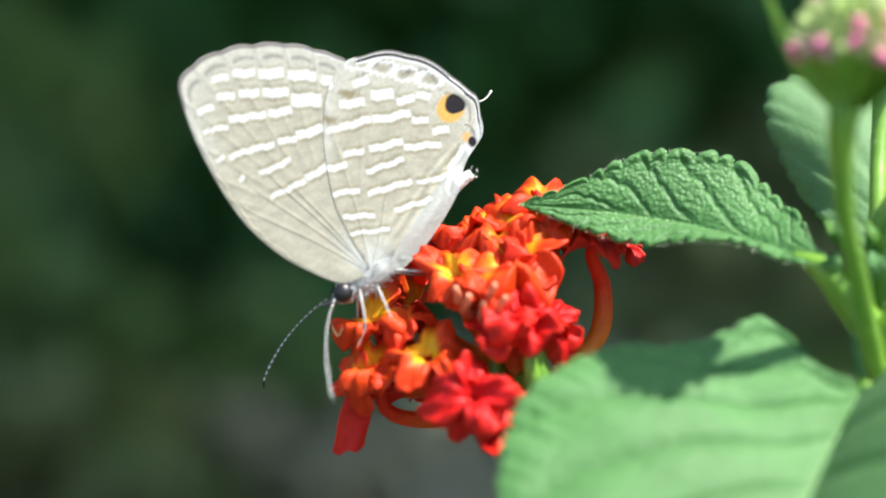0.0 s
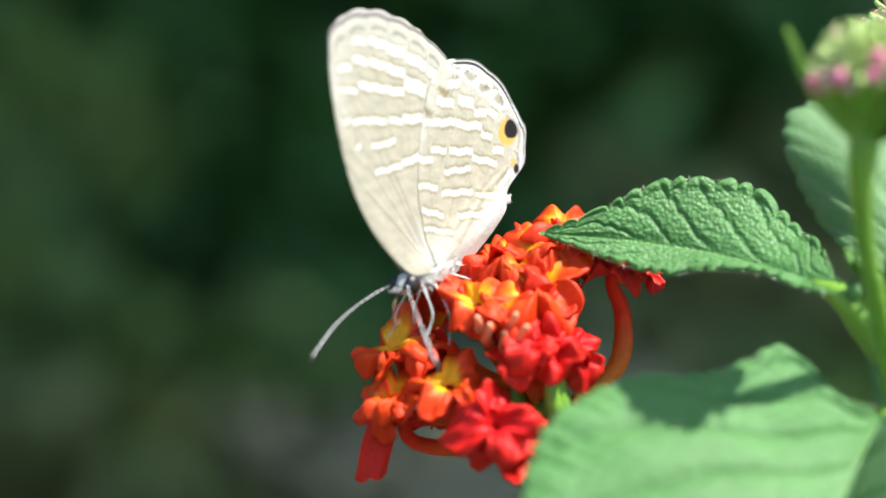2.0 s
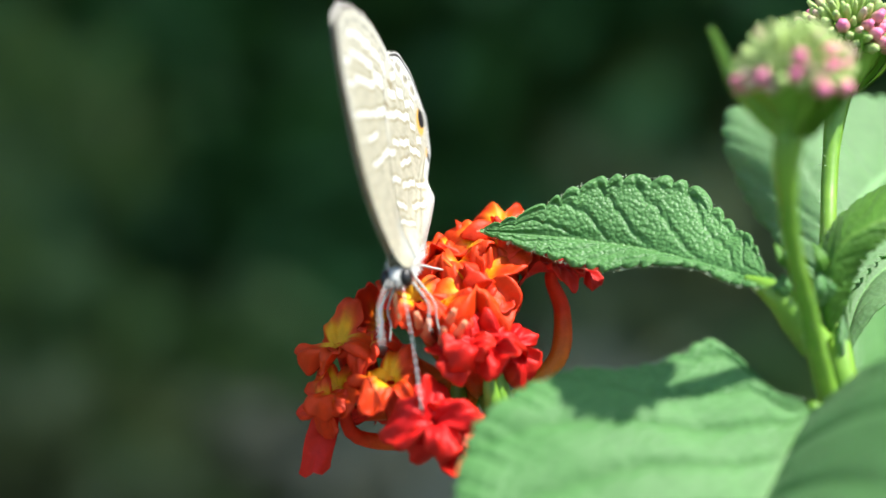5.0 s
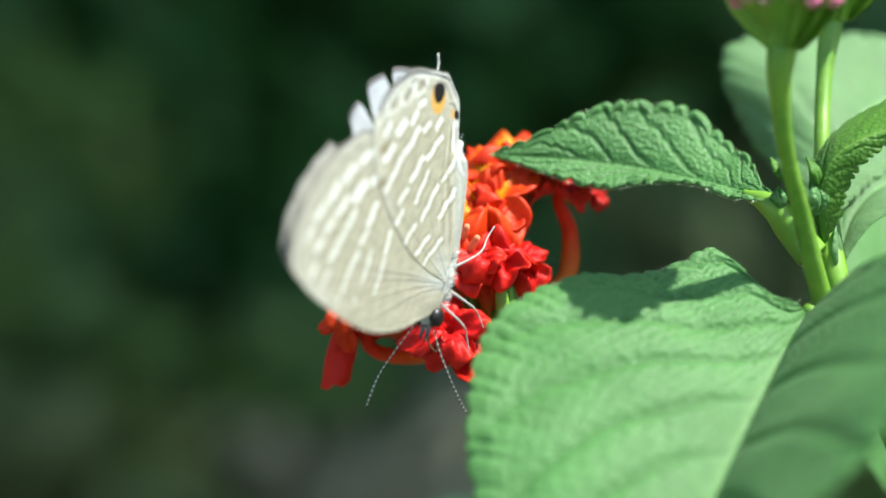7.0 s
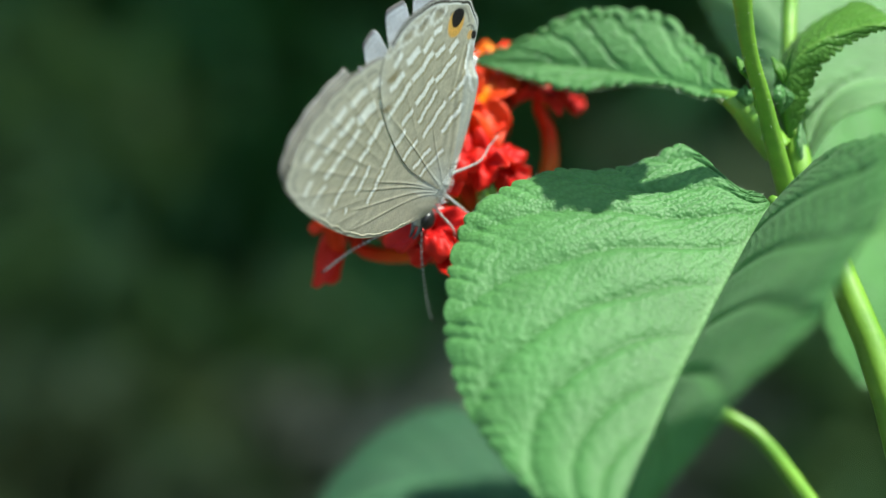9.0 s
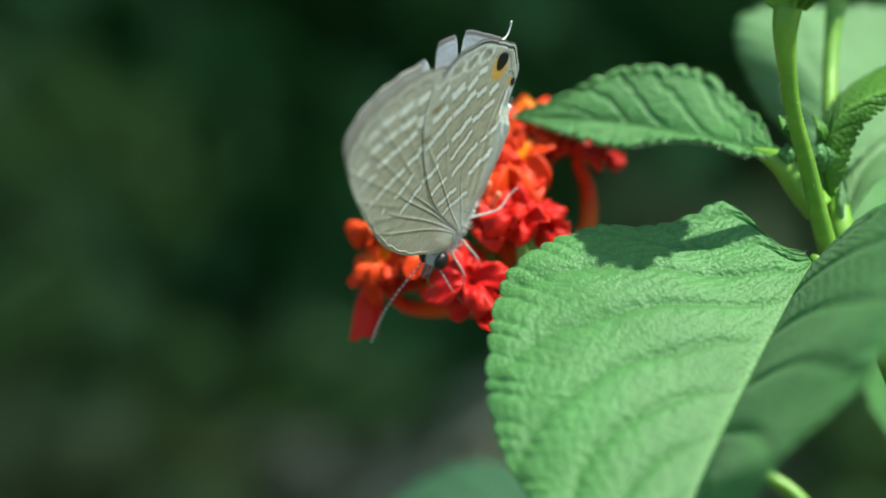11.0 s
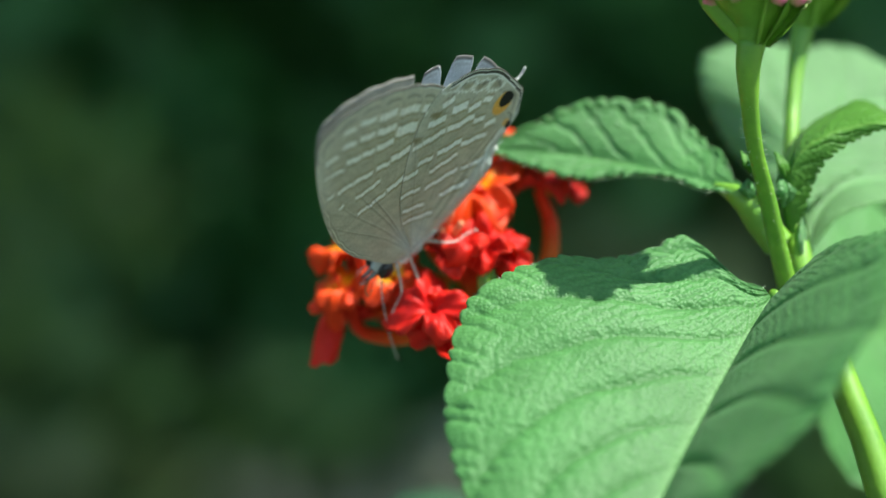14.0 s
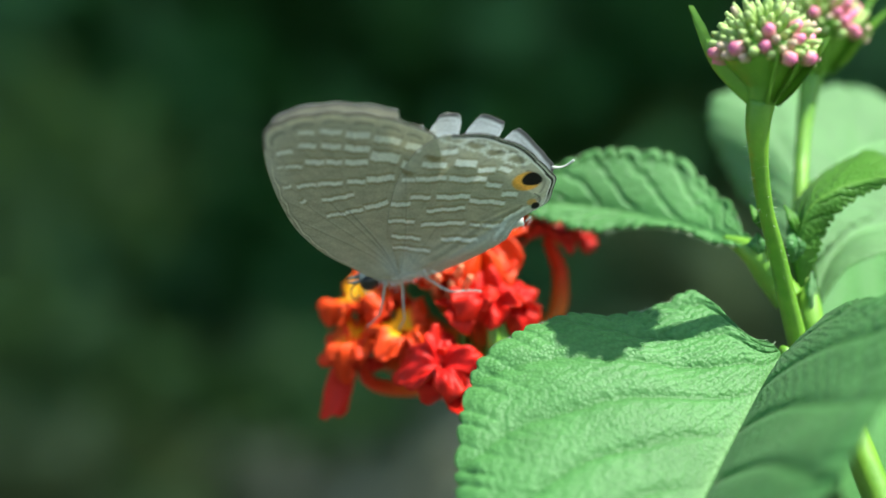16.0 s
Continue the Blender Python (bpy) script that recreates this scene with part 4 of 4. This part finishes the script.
    inner[far_out > 0.982] = (0.16, 0.15, 0.15) if hind else (0.40, 0.38, 0.35)
    inner[far_out < 0.25] = (0.45, 0.50, 0.58)
    verts = np.vstack([top, low]) + (0, layer, 0)
    return mesh(name, verts * U, faces, WING, np.vstack([tone.reshape(-1, 3), inner]))


AXIS = Vector((0.73, 0, 0.68)).normalized()


MOVING_WINGS = []


def wing_pair(fore_open, hind_open, mirrored, torn_fore, torn_hind, label):
    flip = Matrix.Diagonal((1, -1, 1, 1)) if mirrored else Matrix.Identity(4)
    for name, rim, hind, torn, layer, opening in (("forewing", FORE_RIM, 0, torn_fore, 0.0, fore_open), ("hindwing", HIND_RIM, 1, torn_hind, -0.006, hind_open)):
        turn = Matrix.Translation((0, 0.07 * U if mirrored else 0, 0)) @ Matrix.Rotation(radians(opening), 4, AXIS)
        me = wing(name, rim, hind, torn, layer, not mirrored)
        me.transform(turn @ flip)
        if mirrored:
            me.flip_normals()
        ob = part(name, me, butterfly, label)
        if not hind:
            MOVING_WINGS.append(ob)
        elif mirrored:
            s = -1
            q = np.array([(0.905, layer * s, 1.51), (0.97, layer * s, 1.52), (1.03, layer * s + 0.01, 1.56), (1.07, layer * s + 0.02, 1.62)])
            v, f = tube(q * U, [0.016 * U, 0.009 * U, 0.008 * U, 0.012 * U], 6, 14)
            tm = mesh("tail", v, f, BODY, np.tile((0.55, 0.54, 0.52), (len(v), 1)))
            tm.transform(turn)
            part("tail", tm, ob)


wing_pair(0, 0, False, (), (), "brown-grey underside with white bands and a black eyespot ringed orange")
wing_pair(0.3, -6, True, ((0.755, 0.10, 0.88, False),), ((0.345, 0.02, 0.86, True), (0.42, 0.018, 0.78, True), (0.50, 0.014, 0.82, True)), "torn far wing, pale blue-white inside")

pale, grey = np.array((0.46, 0.46, 0.43)), np.array((0.35, 0.36, 0.36))


def limb(name, points, radii, a, b, bands=0, sides=8, label="", parent=None):
    n = 8 * len(points)
    v, f = tube(np.array(points) * U, [r * U for r in radii], sides, n)
    s = np.linspace(0, 1, n).repeat(sides)
    mixv = (np.sin(s * bands * 2 * math.pi) > 0.2).astype(float)[:, None] if bands else s[:, None]
    return part(name, mesh(name, v, f, BODY, np.array(a) * (1 - mixv) + np.array(b) * mixv), parent or butterfly, label)


thorax = limb("thorax", [(-0.2, 0.05, -0.10), (-0.10, 0.05, -0.05), (0.04, 0.05, 0.06), (0.18, 0.05, 0.18), (0.26, 0.05, 0.26)], [0.05, 0.115, 0.135, 0.115, 0.05], pale, pale, 0, 14)
abdomen = limb("abdomen", [(0.14, 0.045, 0.16), (0.32, 0.045, 0.34), (0.56, 0.045, 0.62), (0.78, 0.045, 0.82), (0.865, 0.045, 0.87)], [0.07, 0.07, 0.07, 0.07, 0.045], pale * 0.9, pale * 1.25, 0, 12)


def fuzz(parent, line, radius, count, long, seed):
    """Short pale hairs standing off a body part."""
    rng = np.random.default_rng(seed)
    verts, faces = [], []
    line = spline(line, 60)
    for i in range(count):
        q = line[rng.integers(0, 60)]
        d = rng.normal(size=3)
        d /= np.linalg.norm(d)
        lean = d + np.array((0.5, 0, 0.5)) * 0.6
        side = np.cross(d, rng.normal(size=3))
        side *= 0.006 / np.linalg.norm(side)
        b = q + d * radius * 0.9
        verts += [b - side, b + side, b + lean * long * rng.uniform(0.5, 1.2)]
        faces.append((3 * i, 3 * i + 1, 3 * i + 2))
    part("fuzz", mesh("fuzz", np.array(verts) * U, faces, BODY, np.tile((0.72, 0.73, 0.70), (len(verts), 1))), parent, "short white hairs")


fuzz(thorax, [(-0.14, 0.05, -0.08), (0.04, 0.05, 0.06), (0.2, 0.05, 0.2)], 0.12, 900, 0.07, 4)
fuzz(abdomen, [(0.3, 0.045, 0.32), (0.56, 0.045, 0.62), (0.88, 0.045, 0.88)], 0.06, 250, 0.02, 5)
head = limb("head", [(-0.16, 0.05, -0.09), (-0.24, 0.05, -0.14), (-0.31, 0.05, -0.2)], [0.08, 0.11, 0.05], grey, pale)
FEELERS = []
for side in (-1, 1):
    v, f = ball(np.array((-0.26, 0.05 + 0.085 * side, -0.145)) * U, np.array((0.084, 0.055, 0.084)) * U, 12, 16)
    part("eye", mesh("eye", v, f, EYE), head, "glossy black eye")
    base = np.array((-0.3, 0.05 + 0.05 * side, -0.13))
    near = 0.14 if side < 0 else 0.0
    feeler = limb("antenna", np.array([(-0.3, 0.05 + 0.05 * side, -0.13), (-0.48 + near * 0.4, 0.05 + 0.16 * side - near * 0.5, -0.38), (-0.62 + near * 0.9, 0.05 + 0.28 * side - near, -0.68), (-0.7 + near * 1.4, 0.05 + 0.36 * side - near * 1.6, -1.0), (-0.69 + near * 1.5, 0.05 + 0.39 * side - near * 1.8, -1.12)]) - base, [0.007, 0.0062, 0.0062, 0.010, 0.009], (0.05, 0.045, 0.04), (0.75, 0.75, 0.72), 20, 6, "thin antenna banded black and white", head)
    feeler.location = base * U
    FEELERS.append((feeler, base * U, np.array((-0.69 + near * 1.5, 0.05 + 0.39 * side - near * 1.8, -1.12)) - base))
    limb("palp", [(-0.3, 0.05 + 0.03 * side, -0.17), (-0.37, 0.05 + 0.03 * side, -0.23), (-0.43, 0.05 + 0.02 * side, -0.25)], [0.025, 0.02, 0.008], pale * 0.5, (0.06, 0.06, 0.06), parent=head)
    for hip, knee, foot in (((-0.12, -0.1), (-0.1, -0.34), (-0.16, -0.6)), ((0.02, -0.05), (0.1, -0.3), (0.14, -0.58)), ((0.14, 0.05), (0.42, 0.03), (0.72, 0.1))):
        limb("leg", [(hip[0], 0.05 + 0.05 * side, hip[1]), (knee[0], 0.05 + 0.2 * side, knee[1]), ((knee[0] + foot[0]) / 2 + 0.03, 0.05 + 0.2 * side, (knee[1] + foot[1]) / 2), (foot[0], 0.05 + 0.22 * side, foot[1])], [0.014, 0.0105, 0.008, 0.0062], pale, pale * 0.8, 0, 6, "thin white scaly leg")
limb("proboscis", [(-0.31, 0.05, -0.19), (-0.36, 0.05, -0.36), (-0.3, 0.05, -0.5), (-0.26, 0.05, -0.44)], [0.01, 0.01, 0.008, 0.006], (0.2, 0.12, 0.06), (0.2, 0.12, 0.06), parent=head)


# ---- what moves ----
def motions():
    rows = [  # seconds, place in centimetres, turn in degrees
        (0, -0.693, 0.040, -0.006, -7.0, 0.0, 10.0),
        (0.5, -0.479, -0.068, 0.224, -8.5, 6.3, 40.9),
        (1, -0.404, -0.109, 0.262, -11.9, 6.3, 45.2),
        (1.5, -0.332, -0.084, 0.298, -2.9, 9.0, 45.5),
        (2, -0.373, 0.006, 0.255, -2.1, 14.0, 47.3),
        (2.5, -0.269, -0.128, 0.278, -0.6, 7.6, 56.8),
        (3, -0.271, -0.153, 0.311, 1.1, 12.9, 57.3),
        (3.5, -0.220, -0.098, 0.280, -0.7, 12.7, 63.2),
        (4, -0.105, -0.208, 0.340, -6.1, 12.4, 71.9),
        (4.2, -0.112, -0.182, 0.350, -8.9, 14.6, 75.2),
        (6.3, 0.056, -1.145, -0.269, 2.1, -19.8, 63.8),
        (6.5, -0.076, -1.188, -0.531, 5.2, -38.1, 55.5),
        (7, 0.088, -1.134, -0.539, 6.1, -35.9, 55.3),
        (7.5, 0.165, -1.169, -0.511, 14.4, -35.4, 50.1),
        (8, 0.212, -0.922, -0.676, 26.0, -41.6, 42.8),
        (8.2, 0.220, -0.949, -0.656, 28.8, -41.3, 38.0),
        (10.3, 0.091, -1.035, -0.559, 24.5, -27.1, 46.0),
        (10.5, -0.031, -1.059, -0.510, 27.2, -22.5, 46.1),
        (11, 0.000, -1.026, -0.495, 28.8, -33.3, 43.9),
        (11.5, 0.007, -1.104, -0.514, 21.6, -20.0, 51.8),
        (12, -0.013, -1.038, -0.525, 26.5, -29.0, 47.9),
        (12.5, -0.008, -1.069, -0.530, 23.3, -24.1, 51.6),
        (13, -0.015, -0.987, -0.524, 32.5, -31.7, 41.1),
        (13.5, -0.038, -1.068, -0.496, 25.3, -20.8, 48.4),
        (14, -0.091, -0.830, -0.387, 36.7, -16.7, 43.8),
        (14.5, -0.190, -0.965, -0.184, 44.0, 3.9, 28.9),
        (15, -0.224, -0.942, -0.191, 46.8, 11.9, 28.8),
        (15.5, -0.184, -0.887, -0.113, 50.8, 7.1, 12.4),
        (16, -0.232, -0.946, -0.117, 50.5, 7.1, 17.6),
    ]
    forewing_turn = [(0, 0), (0.5, 1.3), (1, 1.8), (1.5, 1.9), (2, 0.1), (2.5, 2.3), (3, 2.7), (3.5, 1.9), (4, 4.1), (4.2, 3.2), (6.3, -2.4), (6.5, -4.4), (7, -4), (7.5, -4.9), (8, -0.8), (8.2, -1.3), (10.3, -0.2), (10.5, 3.1), (11, 8.1), (11.5, -5), (12, 2), (12.5, -3), (13, 6.5), (13.5, -2.4), (14, 0.5), (14.5, -2.2), (15, -7.5), (15.5, 5.5), (16, -1.9)]
    # where each antenna points, in the butterfly's own space: first the nearer one, then the other
    left_way = [
        (0, -0.1, -0.57, -0.82), (0.5, -0.11, -0.86, -0.51), (1, -0.43, -0.73, -0.53), (1.5, -0.38, -0.71, -0.59), (2, -0.29, -0.69, -0.66), (2.5, -0.11, -0.78, -0.62), (3, -0.47, -0.66, -0.59),
        (3.5, -0.45, -0.56, -0.69), (4, -0.15, 0.02, -0.99), (6.5, 0.19, -0.13, -0.97), (7, 0.09, 0.01, -1), (7.5, -0.05, -0.06, -1), (8, -0.48, 0.17, -0.86), (10.5, 0.45, -0.27, -0.85),
        (11, 0.38, -0.26, -0.89), (11.5, 0.38, -0.28, -0.88), (12, 0.11, -0.42, -0.9), (12.5, 0.17, -0.39, -0.9), (13, -0.01, -0.45, -0.89), (13.5, 0.03, -0.35, -0.94), (14, 0.33, -0.22, -0.92),
        (14.5, 0.59, 0.5, -0.64), (15, 0.6, 0.53, -0.6), (15.5, 0.35, 0.5, -0.79), (16, 0.43, 0.49, -0.76),
    ]
    right_way = [
        (0, -0.5, 0.51, -0.7), (0.5, -0.38, -0.14, -0.91), (1, -0.48, -0.17, -0.86), (1.5, -0.66, 0.08, -0.75), (2, -0.65, 0.12, -0.75), (2.5, -0.45, -0.03, -0.89), (3, -0.65, 0.09, -0.75),
        (3.5, -0.53, 0.1, -0.84), (4, -0.89, -0.2, -0.41), (6.5, -0.2, 0.35, -0.91), (7, -0.27, 0.58, -0.77), (7.5, -0.34, 0.62, -0.71), (8, -0.63, 0.68, -0.36), (10.5, -0.22, 0.49, -0.84),
        (11, -0.4, 0.31, -0.87), (11.5, -0.34, 0.26, -0.9), (12, -0.45, 0.26, -0.86), (12.5, -0.38, 0.28, -0.88), (13, -0.6, 0.2, -0.78), (13.5, -0.14, 0.61, -0.78), (14, 0.52, 0.43, -0.73),
        (14.5, 0.5, 0.56, -0.66), (15, 0.51, 0.58, -0.64), (15.5, 0.25, 0.54, -0.81), (16, 0.33, 0.54, -0.78),
    ]
    near_wing, far_wing = MOVING_WINGS
    walk(near_wing, [(t, pose(0, 0, 0, 0, a, 0)) for t, a in forewing_turn])
    walk(far_wing, [(t, pose(0, 0, 0, 0, a + (0 if t < 0.2 else 4 if t < 5 else 2), 0)) for t, a in forewing_turn])
    for (ob, base, rest), way in zip(FEELERS, (left_way, right_way)):
        walk(ob, [(t, Matrix.Translation(base) @ Vector(rest).rotation_difference(Vector(d)).to_matrix().to_4x4()) for t, *d in way])
    walk(butterfly, [(t, pose(x * U, y * U, Z0 + z * U, rx, ry, rz)) for t, x, y, z, rx, ry, rz in rows])


motions()
